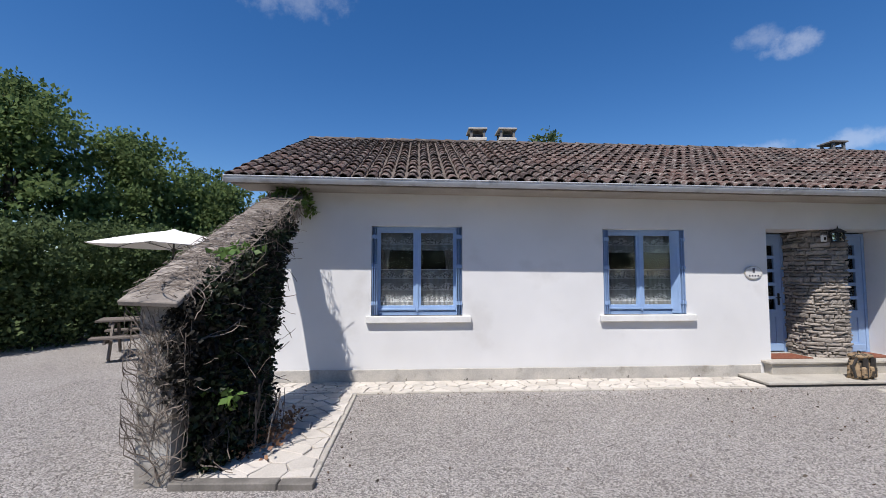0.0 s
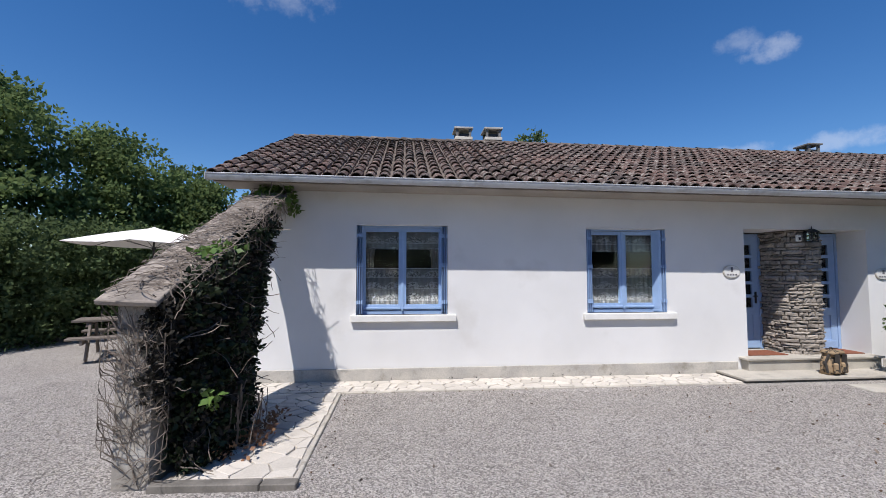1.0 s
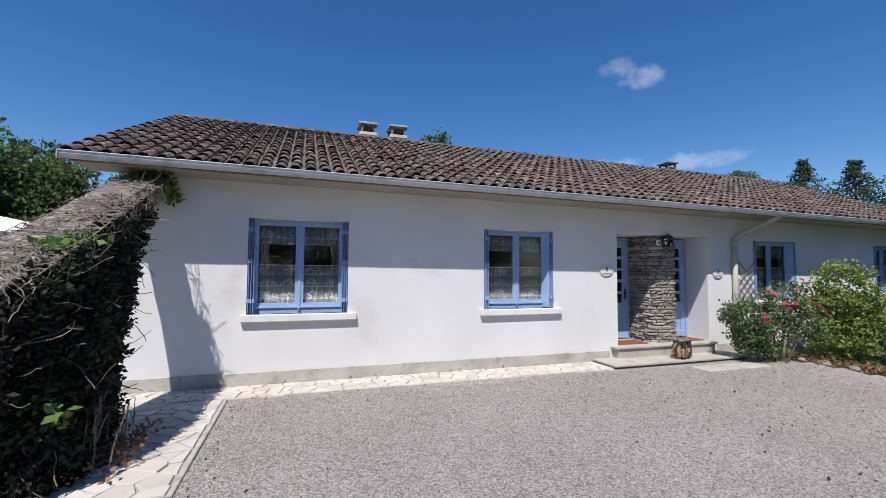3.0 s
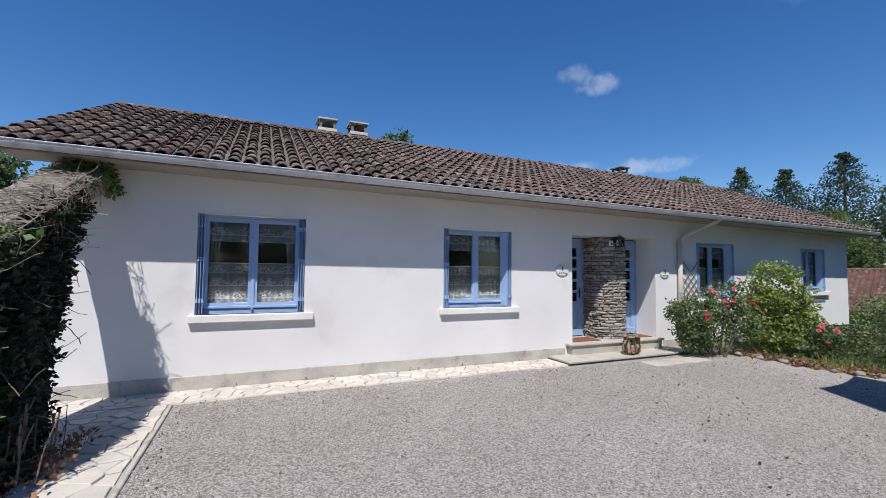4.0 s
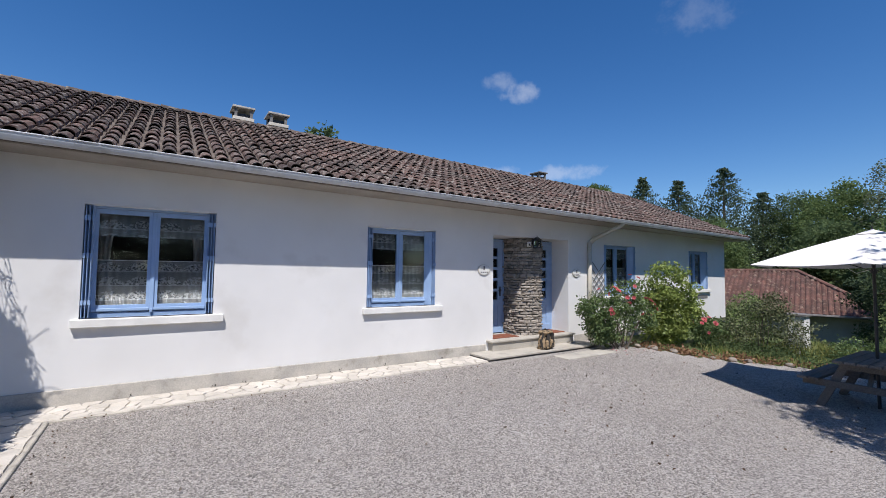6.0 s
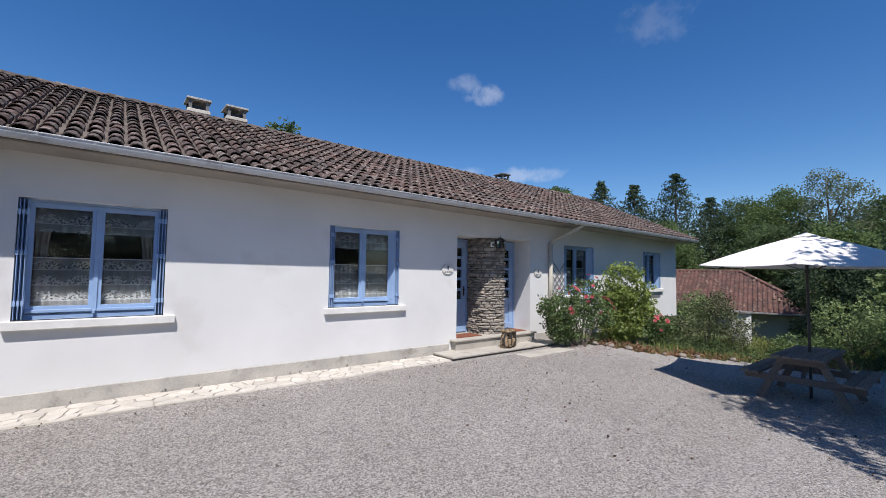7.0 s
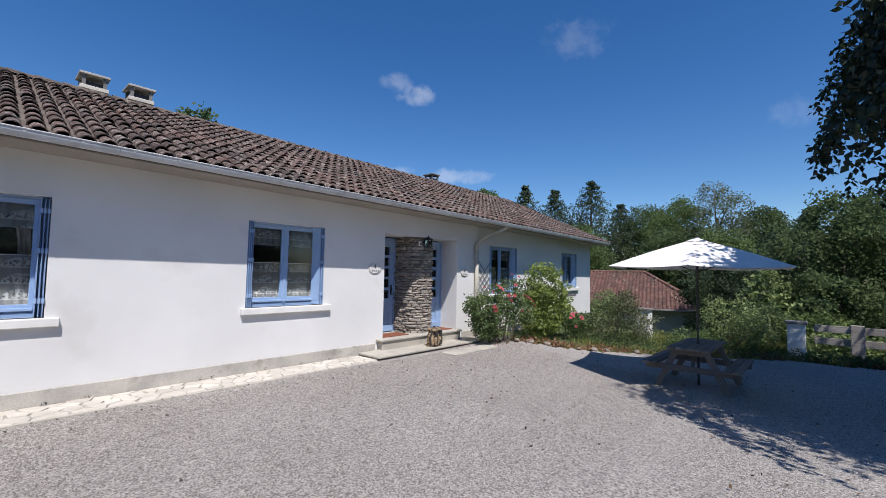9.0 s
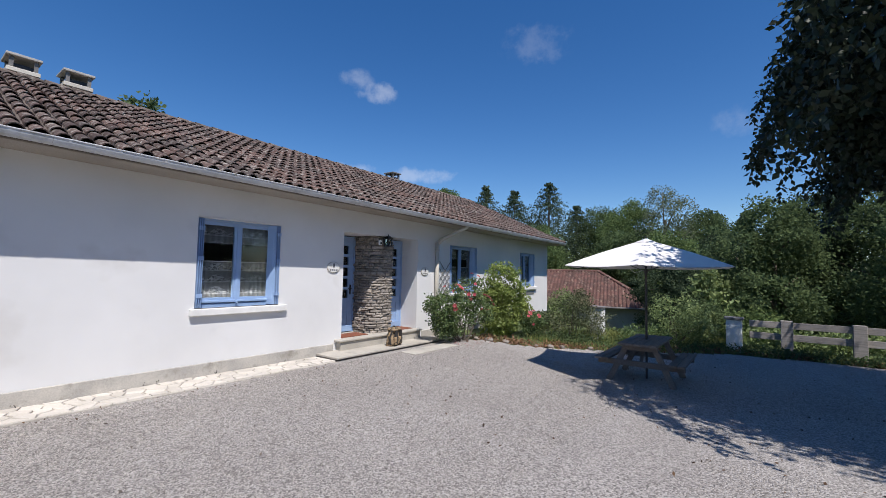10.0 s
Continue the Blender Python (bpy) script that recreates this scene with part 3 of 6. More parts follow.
tagged(part("ceiling", boxed(LEFT_X + 0.3, RIGHT_X - 0.3, 6.8, 14.5, 2.75, 2.85), M_ROOM), label="plaster ceiling inside, coloured near-black for a dim room", category="ceiling", kind="structure")
tagged(part("floor", boxed(LEFT_X + 0.3, RIGHT_X - 0.3, 6.8, 14.5, 0.1, 0.2), M_ROOM), label="floor inside, coloured near-black for a dim room", category="floor", kind="structure")
tagged(part("wall_inner", boxed(LEFT_X + 0.3, RIGHT_X - 0.3, 10.2, 10.3, 0.2, 2.75), M_ROOM), label="inner wall coloured near-black for a dim room", category="wall", kind="structure")
# entrance recess
tagged(part("wall_recess_left", boxed(REC[0] - 0.2, REC[0], 6.8, 7.45, 0.0, 2.75), M_RENDER), label="white rendered side of the porch recess", category="wall", kind="structure")
tagged(part("wall_recess_right", boxed(REC[1], REC[1] + 0.2, 6.8, 7.45, 0.0, 2.75), M_RENDER), label="white rendered side of the porch recess", category="wall", kind="structure")
tagged(part("wall_recess_back", boxed(REC[0], REC[1], 7.27, 7.45, 0.0, 2.75), M_RENDER), label="white rendered back of the porch recess", category="wall", kind="structure")
tagged(part("ceiling_recess", boxed(REC[0], REC[1], 6.8, 7.27, REC[3], REC[3] + 0.2), M_RENDER), label="white porch ceiling", category="ceiling", kind="structure")
tagged(part("floor_recess", boxed(REC[0], REC[1], 6.531, 7.27, -0.1, 0.225), M_CEMENT), label="cement porch floor", category="floor", kind="structure")

# ---- house: roof ----
EAVE_Y, RIDGE_Y = 5.9, 10.5
ROOF_L, ROOF_R = -2.78, 16.5


def eave_z(x):
    return 3.08 - 0.0100 * (x - ROOF_L)


def ridge_z(x):
    return 5.10 - 0.0060 * (x - ROOF_L)


roof = thing("roof", (0, 0, 0), label="weathered brown clay tile roof with lichen", category="roof", kind="structure")
bm = bmesh.new()
for side in (0, 1):
    ye = EAVE_Y if side == 0 else 2 * RIDGE_Y - EAVE_Y
    q = [(ROOF_L, ye, eave_z(ROOF_L)), (ROOF_R, ye, eave_z(ROOF_R)), (ROOF_R, RIDGE_Y, ridge_z(ROOF_R)), (ROOF_L, RIDGE_Y, ridge_z(ROOF_L))]
    lo = [bm.verts.new((x, y, z - 0.10)) for x, y, z in q]
    hi = [bm.verts.new((x, y, z - 0.01)) for x, y, z in q]
    bm.faces.new(lo)
    bm.faces.new(hi)
    for i in range(4):
        bm.faces.new((lo[i], lo[(i + 1) % 4], hi[(i + 1) % 4], hi[i]))
part("roof_deck", bm, M_UNDER, roof)
bm = bmesh.new()
v8 = []
for x in (LEFT_X - 0.3, RIGHT_X + 0.2):
    for y, dz in ((EAVE_Y + 0.057, -0.105), (WALL_Y, -0.105), (WALL_Y, -0.085), (EAVE_Y + 0.057, -0.085)):
        v8.append(bm.verts.new((x, y, eave_z(x) + dz)))
bm.faces.new(v8[:4])
bm.faces.new(v8[4:])
for i in range(4):
    bm.faces.new((v8[i], v8[(i + 1) % 4], v8[4 + (i + 1) % 4], v8[4 + i]))
tagged(part("soffit", bm, M_SOFFIT), label="pale boarded soffit under the eaves", category="soffit", kind="structure")
bm = bmesh.new()
xa, xb = ROOF_L + 0.05, ROOF_R - 0.05
v8 = []
for x in (xa, xb):
    for y, dz in ((EAVE_Y + 0.03, -0.11), (EAVE_Y + 0.055, -0.11), (EAVE_Y + 0.055, -0.03), (EAVE_Y + 0.03, -0.03)):
        v8.append(bm.verts.new((x, y, eave_z(x) + dz)))
bm.faces.new(v8[:4])
bm.faces.new(v8[4:])
for i in range(4):
    bm.faces.new((v8[i], v8[(i + 1) % 4], v8[4 + (i + 1) % 4], v8[4 + i]))
tagged(part("trim", bm, M_SOFFIT), label="grey fascia board behind the gutter", category="fascia", kind="structure")

gutter = thing("gutter", label="pale grey half-round gutter along the eaves", category="gutter", kind="structure")


def gutter_run(x0, x1):
    bm = bmesh.new()
    prof = []
    for k in range(9):
        a = math.pi + math.pi * k / 8
        prof.append((0.062 * math.cos(a), 0.085 * math.sin(a)))
    inner = [(0.85 * y, 0.85 * z) for y, z in prof]
    rows = []
    for x in (x0, x1):
        zt = eave_z(x) - 0.015
        rows.append([bm.verts.new((x, EAVE_Y - 0.035 + y, zt + z)) for y, z in prof + inner[::-1]])
    n = len(rows[0])
    for i in range(n):
        bm.faces.new((rows[0][i], rows[0][(i + 1) % n], rows[1][(i + 1) % n], rows[1][i]))
    bm.faces.new(rows[0])
    bm.faces.new(rows[1])
    tube(bm, [(x0, EAVE_Y - 0.099, eave_z(x0) - 0.012), (x1, EAVE_Y - 0.099, eave_z(x1) - 0.012)], 0.009, 6)
    return bm


x = ROOF_L
while x < ROOF_R - 0.1:
    part("gutter_length", gutter_run(x, min(x + 2.0, ROOF_R) - 0.003), M_ZINC, gutter, smooth=False)
    x += 2.0
x = ROOF_L + 0.3
while x < ROOF_R:
    bm = bmesh.new()
    for k in range(8):
        a0, a1 = math.pi * (1 + k / 8), math.pi * (1 + (k + 1) / 8)
        zt = eave_z(x) - 0.012
        vs = [bm.verts.new((x + dx, EAVE_Y - 0.035 + 0.067 * math.cos(a), zt + 0.09 * math.sin(a))) for a, dx in ((a0, -0.012), (a0, 0.012), (a1, 0.012), (a1, -0.012))]
        bm.faces.new(vs)
    part("gutter_bracket", bm, M_ZINC, gutter)
    x += 0.48
part("gutter_end", boxed(ROOF_L - 0.01, ROOF_L, EAVE_Y - 0.1, EAVE_Y + 0.03, eave_z(ROOF_L) - 0.1, eave_z(ROOF_L) - 0.005), M_ZINC, gutter)

pipe = thing("downpipe", (0, 0, 0), label="beige downpipe bent from gutter to wall", category="downpipe", kind="structure")
part("elbow", tube(bmesh.new(), [(9.55, EAVE_Y - 0.03, 2.90), (9.5, EAVE_Y + 0.02, 2.82), (9.06, 6.36, 2.50), (8.95, 6.43, 2.36)], 0.052, 12), M_PIPE, pipe, smooth=True)
part("pipe", tube(bmesh.new(), [(8.95, 6.43, 2.40), (8.95, 6.43, 0.02)], 0.055, 14), M_PIPE, pipe, smooth=True)
for z in (2.2, 1.2):
    part("clip", tube(bmesh.new(), [(8.95, 6.43, z), (8.95, 6.43, z + 0.03)], 0.063, 14), M_PIPE, pipe)

# chimneys


def chimney(x, y, z0, z1, wide, deep, label):
    t = thing("chimney", (x, y, z0), label=label, category="chimney")
    h = z1 - z0
    part("stack", boxed(-wide / 2, wide / 2, -deep / 2, deep / 2, 0, h - 0.34, 0.01), M_CHIM, t)
    part("collar", boxed(-wide / 2 - 0.035, wide / 2 + 0.035, -deep / 2 - 0.035, deep / 2 + 0.035, h - 0.34, h - 0.26, 0.008), M_CHIM, t)
    # Black block put in for the shaded gap below the cap.
    part("flue_dark_fill", boxed(-wide / 2 + 0.05, wide / 2 - 0.05, -deep / 2 + 0.05, deep / 2 - 0.05, h - 0.26, h - 0.16), M_IRON, t)
    for sx in (-1, 1):
        for sy in (-1, 1):
            cx, cy = sx * (wide / 2 - 0.03), sy * (deep / 2 - 0.03)
            part("support", boxed(cx - 0.03, cx + 0.03, cy - 0.03, cy + 0.03, h - 0.26, h - 0.045), M_SLATE, t)
    part("cap", boxed(-wide / 2 - 0.05, wide / 2 + 0.05, -deep / 2 - 0.05, deep / 2 + 0.05, h - 0.045, h, 0.006), M_PLINTH, t, "grey cement slab")
    return t


chimney(1.56, 10.85, 4.75, 5.52, 0.40, 0.5, "cream rendered chimney stack with slab cap behind the ridge")
chimney(2.36, 10.85, 4.75, 5.53, 0.40, 0.5, "cream rendered chimney stack with slab cap behind the ridge")
ch = chimney(11.75, 10.85, 4.75, 5.38, 0.36, 0.4, "small dark chimney stack near the ridge")
for o in ch.children:
    o.data.materials[0] = M_SLATE

# ---- windows ----


def blue_sash(parent, x0, x1, z0, z1, y):
    s = part("sash", holed(bmesh.new(), x0, x1, z0, z1, y, y + 0.05, [(x0 + 0.06, x1 - 0.06, z0 + 0.09, z1 - 0.06)]), M_BLUE, parent)
    p = part("pane", boxed(x0 + 0.055, x1 - 0.055, y + 0.022, y + 0.028, z0 + 0.085, z1 - 0.055), M_GLASS, s)
    p.visible_shadow = False
    part("drip_rail", boxed(x0 + 0.02, x1 - 0.02, y - 0.025, y - 0.001, z0 + 0.01, z0 + 0.05, 0.006), M_BLUE, s)
    return s


def folded_shutter(parent, x, way, z0, z1, leaves_n=3, turn=0.0):
    """Shutter leaves folded into the reveal; way: +1 stacks them towards +x."""
    for i in range(leaves_n):
        m = Matrix.Translation((x + way * (0.02 + 0.034 * i), WALL_Y - 0.02 + 0.008 * i, 0)) @ pose(0, 0, 0, 0, 0, turn if i == leaves_n - 1 else 0)
        s = part("shutter", boxed(-0.003, 0.003, 0, 0.165, z0 + 0.012, z1 - 0.015, 0, m), M_BLUE, parent)
        part("shutter_rib", boxed(-0.006, 0.006, 0.05, 0.115, z0 + 0.10, z1 - 0.10, 0.002, m), M_BLUE, s)
        for zz in (0.14, 0.55, 0.88):
            zc = z0 + (z1 - z0) * zz
            part("hinge", boxed(-0.013, 0.013, -0.006, 0.012, zc - 0.03, zc + 0.03, 0, m), M_BLUE, s)


def window(number, w, label, turn_right=0.0, sill=True, left_n=3, right_n=3):
    x0, x1, z0, z1 = w
    t = thing("window_%d" % number, label=label, category="window", kind="structure")
    y = WALL_Y + 0.13
    part("window_frame", holed(bmesh.new(), x0, x1, z0, z1, y, y + 0.07, [(x0 + 0.07, x1 - 0.07, z0 + 0.06, z1 - 0.05)]), M_BLUE, t)
    xm = (x0 + x1) / 2
    blue_sash(t, x0 + 0.075, xm - 0.003, z0 + 0.065, z1 - 0.055, y + 0.005)
    blue_sash(t, xm + 0.003, x1 - 0.075, z0 + 0.065, z1 - 0.055, y + 0.005)
    part("meeting_bar", boxed(xm - 0.025, xm + 0.025, y - 0.012, y + 0.003, z0 + 0.07, z1 - 0.06, 0.004), M_BLUE, t)
    part("catch", boxed(xm - 0.015, xm + 0.015, y - 0.035, y - 0.013, z0 + 0.05, z0 + 0.10, 0.003), M_BLUE, t)
    part("lintel_edge", boxed(x0 - 0.0, x1 + 0.0, WALL_Y - 0.004, WALL_Y + 0.125, z1 - 0.022, z1 - 0.002), M_SILL, t)
    folded_shutter(t, x0, 1, z0, z1 - 0.022, left_n)
    folded_shutter(t, x1, -1, z0, z1 - 0.022, right_n, turn_right)
    if sill:
        part("window_sill", boxed(x0 - 0.075, x1 + 0.135, WALL_Y - 0.075, WALL_Y + 0.13, z0 - 0.105, z0, 0.008), M_SILL, t, "thick white sill slab")
    return t


window(1, W1, "light blue wooden casement window with folded shutters and sill")
window(2, W2, "light blue wooden casement window with shutter leaf ajar", turn_right=30)
window(3, W3, "light blue wooden casement window behind the rose bush", turn_right=30)
window(4, W4, "light blue wooden casement window near the house corner", turn_right=30)
tagged(part("wall_vent", boxed(14.2, 15.0, WALL_Y - 0.015, WALL_Y + 0.002, 0.88, 0.98, 0.004), M_SLATE), label="dark flat vent slot under the window sill", category="vent")


def wavy(x0, x1, z0, z1, y, waves, depth, gather=0.0):
    bm = bmesh.new()
    cols, rows = 60, 6
    grid = []
    for j in range(rows + 1):
        h = j / rows
        line = []
        for i in range(cols + 1):
            u = i / cols
            pull = 1 - gather * math.sin(math.pi * min(1, (1 - h) * 1.1)) if gather else 1.0
            xx = x0 + (x1 - x0) * u * pull
            line.append(bm.verts.new((xx, y + depth * math.sin(2 * math.pi * waves * u + 0.7 * h), z0 + (z1 - z0) * h)))
        grid.append(line)
    for j in range(rows):
        for i in range(cols):
            bm.faces.new((grid[j][i], grid[j][i + 1], grid[j + 1][i + 1], grid[j + 1][i]))
    return bm


for x0, x1, z0, z1 in (W1, W2, W3, W4):
    xm, yc = (x0 + x1) / 2, WALL_Y + 0.235
    for a, b in ((x0 + 0.1, xm - 0.03), (xm + 0.03, x1 - 0.1)):
        tagged(part("lace_curtain", wavy(a, b, z0 + 0.09, z0 + 0.735, yc, 7, 0.006), M_LACE, smooth=True), label="white lace cafe curtain behind the lower panes", category="curtain", group="lace curtains")
        tagged(part("lace_valance", wavy(a, b, z1 - 0.40, z1 - 0.07, yc, 6, 0.006), M_LACE, smooth=True), label="white lace valance behind the upper panes", category="curtain", group="lace curtains")
        tagged(part("curtain_rod", tube(bmesh.new(), [(a, yc, z0 + 0.74), (b, yc, z0 + 0.74)], 0.006, 6), M_WHITE), label="thin white net curtain rod", category="curtain rod", group="curtain rods")
    if x0 > 0:
        continue
    d = wavy(0, 0.28, z0 - 0.2, z1 - 0.02, WALL_Y + 0.33, 4, 0.02, 0.35)
    bmesh.ops.translate(d, vec=(x0 + 0.06, 0, 0), verts=d.verts)
    tagged(part("drape", d, M_DRAPE, smooth=True), label="pale cloth drape gathered beside the window", category="curtain", group="drapes")
    d = wavy(0, -0.28, z0 - 0.2, z1 - 0.02, WALL_Y + 0.33, 4, 0.02, 0.35)
    bmesh.ops.translate(d, vec=(x1 - 0.06, 0, 0), verts=d.verts)
    tagged(part("drape", d, M_DRAPE, smooth=True), label="pale cloth drape gathered beside the window", category="curtain", group="drapes")

# ---- entrance ----


def door(number, x0, x1, hinge_left, y):
    t = thing("door_%d" % number, label="light blue wooden front door with small square panes, closed", category="door", kind="structure")
    z0, z1 = 0.23, 2.40
    part("door_frame", holed(bmesh.new(), x0, x1, z0, z1, y, y + 0.07, [(x0 + 0.05, x1 - 0.05, z0 - 1, z1 - 0.05)]), M_BLUE, t)
    a, b = x0 + 0.055, x1 - 0.055
    holes = [(a + 0.13, b - 0.13, 1.0 + 0.25 * k, 1.0 + 0.25 * k + 0.19) for k in range(5)]
    leaf = part("leaf", holed(bmesh.new(), a, b, z0 + 0.012, z1 - 0.055, y + 0.01, y + 0.055, holes + [(a + 0.13, b - 0.13, 0.40, 0.86)]), M_BLUE, t)
    for h in holes:
        part("pane", boxed(h[0] - 0.004, h[1] + 0.004, y + 0.03, y + 0.036, h[2] - 0.004, h[3] + 0.004), M_GLASS, leaf).visible_shadow = False
    part("panel", boxed(a + 0.12, b - 0.12, y + 0.025, y + 0.045, 0.395, 0.865, 0.004), M_BLUE, leaf)
    part("kick_board", boxed(a + 0.02, b - 0.02, y - 0.008, y + 0.009, z0 + 0.02, z0 + 0.15, 0.004), M_BLUE, leaf)
    hx = b - 0.07 if hinge_left else a + 0.07
    part("handle_plate", boxed(hx - 0.02, hx + 0.02, y - 0.004, y + 0.009, 1.08, 1.30, 0.003), M_IRON, leaf)
    part("handle", tube(bmesh.new(), [(hx, y, 1.22), (hx, y - 0.05, 1.22), (hx + (-0.1 if hinge_left else 0.1), y - 0.05, 1.22)], 0.009, 6), M_IRON, leaf)
    # Near-black sheet close behind the panes, standing for the unlit lobby.
    tagged(part("door_backing", boxed(x0 + 0.005, x1 - 0.005, y + 0.072, 7.268, z0, z1 + 0.02), M_ROOM), label="lobby wall behind the glazed door, near-black for unlit space", category="wall", kind="structure")


door(1, 5.92, 6.80, True, 7.18)
door(2, 7.49, 8.235, False, 7.02)
for x0, x1 in ((5.97, 6.70), (7.58, 8.18)):
    tagged(part("doormat", boxed(x0, x1, 6.56, 6.98, 0.225, 0.241, 0.004), M_MAT), label="reddish brown coir doormat in front of the door", category="doormat", group="doormats")

tagged(part("entrance_step", boxed(5.76, 8.22, 6.34, 6.52, -0.05, 0.190, 0.006), M_CEMENT), label="cement upper step at the entrance", category="step", kind="structure")
tagged(part("step_nosing", boxed(5.71, 8.26, 6.305, 6.53, 0.191, 0.231, 0.008), M_CEMENT), label="cement nosing slab on the upper step", category="step", kind="structure")
tagged(part("entrance_platform", boxed(5.27, 8.52, 5.84, 6.475, -0.016, 0.020, 0.006), M_CEMENT), label="broad cement platform before the entrance step", category="step", kind="structure")
# Set back and coloured dark to draw the shadow line below the slab.
tagged(part("platform_shadow_base", boxed(5.275, 8.48, 5.885, 6.47, -0.25, -0.016), M_MORTAR), label="set-back base under the entrance platform, coloured dark as shadow gap", category="step", kind="structure")
tagged(part("stone_slab", boxed(6.72, 8.22, 5.22, 5.62, -0.2, -0.03, 0.01), M_CEMENT), label="low cement slab set in gravel beside the step", category="slab", kind="structure")


def rucksack(at, turn):
    t = thing("rucksack", at, turn, label="small tan and black canvas rucksack on the step platform", category="bag")
    bm = bmesh.new()
    box(bm, -0.17, 0.17, -0.10, 0.10, 0.0, 0.34)
    bmesh.ops.subdivide_edges(bm, edges=bm.edges[:], cuts=3, use_grid_fill=True)
    for v in bm.verts:
        r = 1 - 0.28 * (v.co.z / 0.34) ** 2
        c = 1 - 0.22 * (abs(v.co.x) / 0.17) ** 3
        v.co = Vector((v.co.x * r, v.co.y * r * c, v.co.z)) + noise.noise_vector(v.co * 9) * 0.018
    bmesh.ops.smooth_vert(bm, verts=bm.verts, factor=0.5)
    part("body", bm, M_BAG, t, smooth=True)
    bm = bmesh.new()
    box(bm, -0.15, 0.15, -0.12, 0.09, 0.315, 0.385, 0.025)
    part("top_flap", bm, M_BAG, t, smooth=True)
    for s in (-1, 1):
        bm = bmesh.new()
        box(bm, s * 0.085 - 0.06, s * 0.085 + 0.06, -0.155, -0.09, 0.03, 0.20, 0.02)
        part("pocket", bm, M_BAG, t)
        part("strap", boxed(s * 0.085 - 0.012, s * 0.085 + 0.012, -0.163, -0.10, 0.05, 0.335, 0.004), M_BAGDARK, t)
        bm = tube(bmesh.new(), [(s * 0.15, -0.06, 0.33), (s * 0.2, -0.03, 0.2), (s * 0.18, -0.05, 0.03)], 0.02, 6)
        part("side_strap", bm, M_BAGDARK, t)
    part("loop", tube(bmesh.new(), [(-0.04, 0, 0.37), (-0.02, 0, 0.42), (0.02, 0, 0.42), (0.04, 0, 0.37)], 0.01, 6), M_BAGDARK, t)


rucksack((6.96, 6.05, 0.020), 12)


def plaque(x, z, wide):
    t = thing("house_plaque", (x, WALL_Y, z), label="oval cream ceramic plaque with dark motif on white wall", category="plaque", group="house plaques")
    for name, r, y0, y1, m in (("rim", 1.0, -0.018, 0.0, M_CHIM), ("plate", 0.9, -0.024, -0.017, M_PLAQUE)):
        bm = bmesh.new()
        a = [2 * math.pi * k / 28 for k in range(28)]
        lo = [bm.verts.new((wide * r * math.cos(q), y0, wide * 0.72 * r * math.sin(q))) for q in a]
        hi = [bm.verts.new((wide * r * math.cos(q), y1, wide * 0.72 * r * math.sin(q))) for q in a]
        bm.faces.new(lo)
        bm.faces.new(hi)
        for i in range(28):
            bm.faces.new((lo[i], lo[(i + 1) % 28], hi[(i + 1) % 28], hi[i]))
        part(name, bm, m, t)
    part("motif_bar", boxed(-0.02, 0.02, -0.028, -0.0245, 0.0, wide * 0.5), M_PLAQUE_INK, t)
    for k in range(4):
        xx = wide * (-0.5 + 0.33 * k)
        part("letter_bar", boxed(xx - 0.014, xx + 0.014, -0.028, -0.0245, -wide * 0.42, -wide * 0.25), M_PLAQUE_INK, t)


plaque(5.63, 1.68, 0.155)
plaque(8.52, 1.64, 0.145)


def lantern(at):
    t = thing("wall_lantern", at, label="black wrought iron wall lantern on the stone pier", category="lamp")
    part("bracket", tube(bmesh.new(), [(0, 0.0, 0.0), (0, -0.09, 0.06), (0, -0.14, 0.02)], 0.011, 6), M_IRON, t)
    part("wall_plate", boxed(-0.03, 0.03, -0.012, 0.0, -0.08, 0.05, 0.004), M_IRON, t)
    bm = bmesh.new()
    lo = [bm.verts.new((sx * 0.09, -0.14 + sy * 0.09, 0.0)) for sx, sy in ((-1, -1), (1, -1), (1, 1), (-1, 1))]
    hi = [bm.verts.new((sx * 0.025, -0.14 + sy * 0.025, 0.07)) for sx, sy in ((-1, -1), (1, -1), (1, 1), (-1, 1))]
    bm.faces.new(lo)
    bm.faces.new(hi)
    for i in range(4):
        bm.faces.new((lo[i], lo[(i + 1) % 4], hi[(i + 1) % 4], hi[i]))
    part("hood", bm, M_IRON, t)
    part("glass", boxed(-0.05, 0.05, -0.19, -0.09, -0.14, -0.005, 0.004), M_GLASS, t)
    for sx in (-1, 1):
        for sy in (-1, 1):
            part("bar", boxed(sx * 0.055 - 0.006, sx * 0.055 + 0.006, -0.14 + sy * 0.055 - 0.006, -0.14 + sy * 0.055 + 0.006, -0.15, 0.0), M_IRON, t)
    part("base", boxed(-0.065, 0.065, -0.205, -0.075, -0.165, -0.148, 0.003), M_IRON, t)
    part("finial", tube(bmesh.new(), [(0, -0.14, 0.07), (0, -0.14, 0.12)], 0.012, 6, 0.3), M_IRON, t)


lantern((7.12, 6.575, 2.36))
sensor = thing("light_sensor", (6.97, 6.56, 2.27), label="small white light sensor box on the stone pier", category="sensor")
part("casing", boxed(-0.045, 0.045, -0.04, 0.0, -0.055, 0.055, 0.008), M_WHITE, sensor)
part("eye", boxed(-0.02, 0.02, -0.046, -0.041, -0.03, 0.02, 0.002), M_IRON, sensor)

# ---- old ivy wall ----
IVY_X0, IVY_X1 = -2.20, -1.93
IVY_SLOPE = math.atan2(2.98 - 1.52, 6.49 - 3.18)


def ivy_top(y):
    return 1.48 + (y - 3.18) * math.tan(IVY_SLOPE)


bm = bmesh.new()
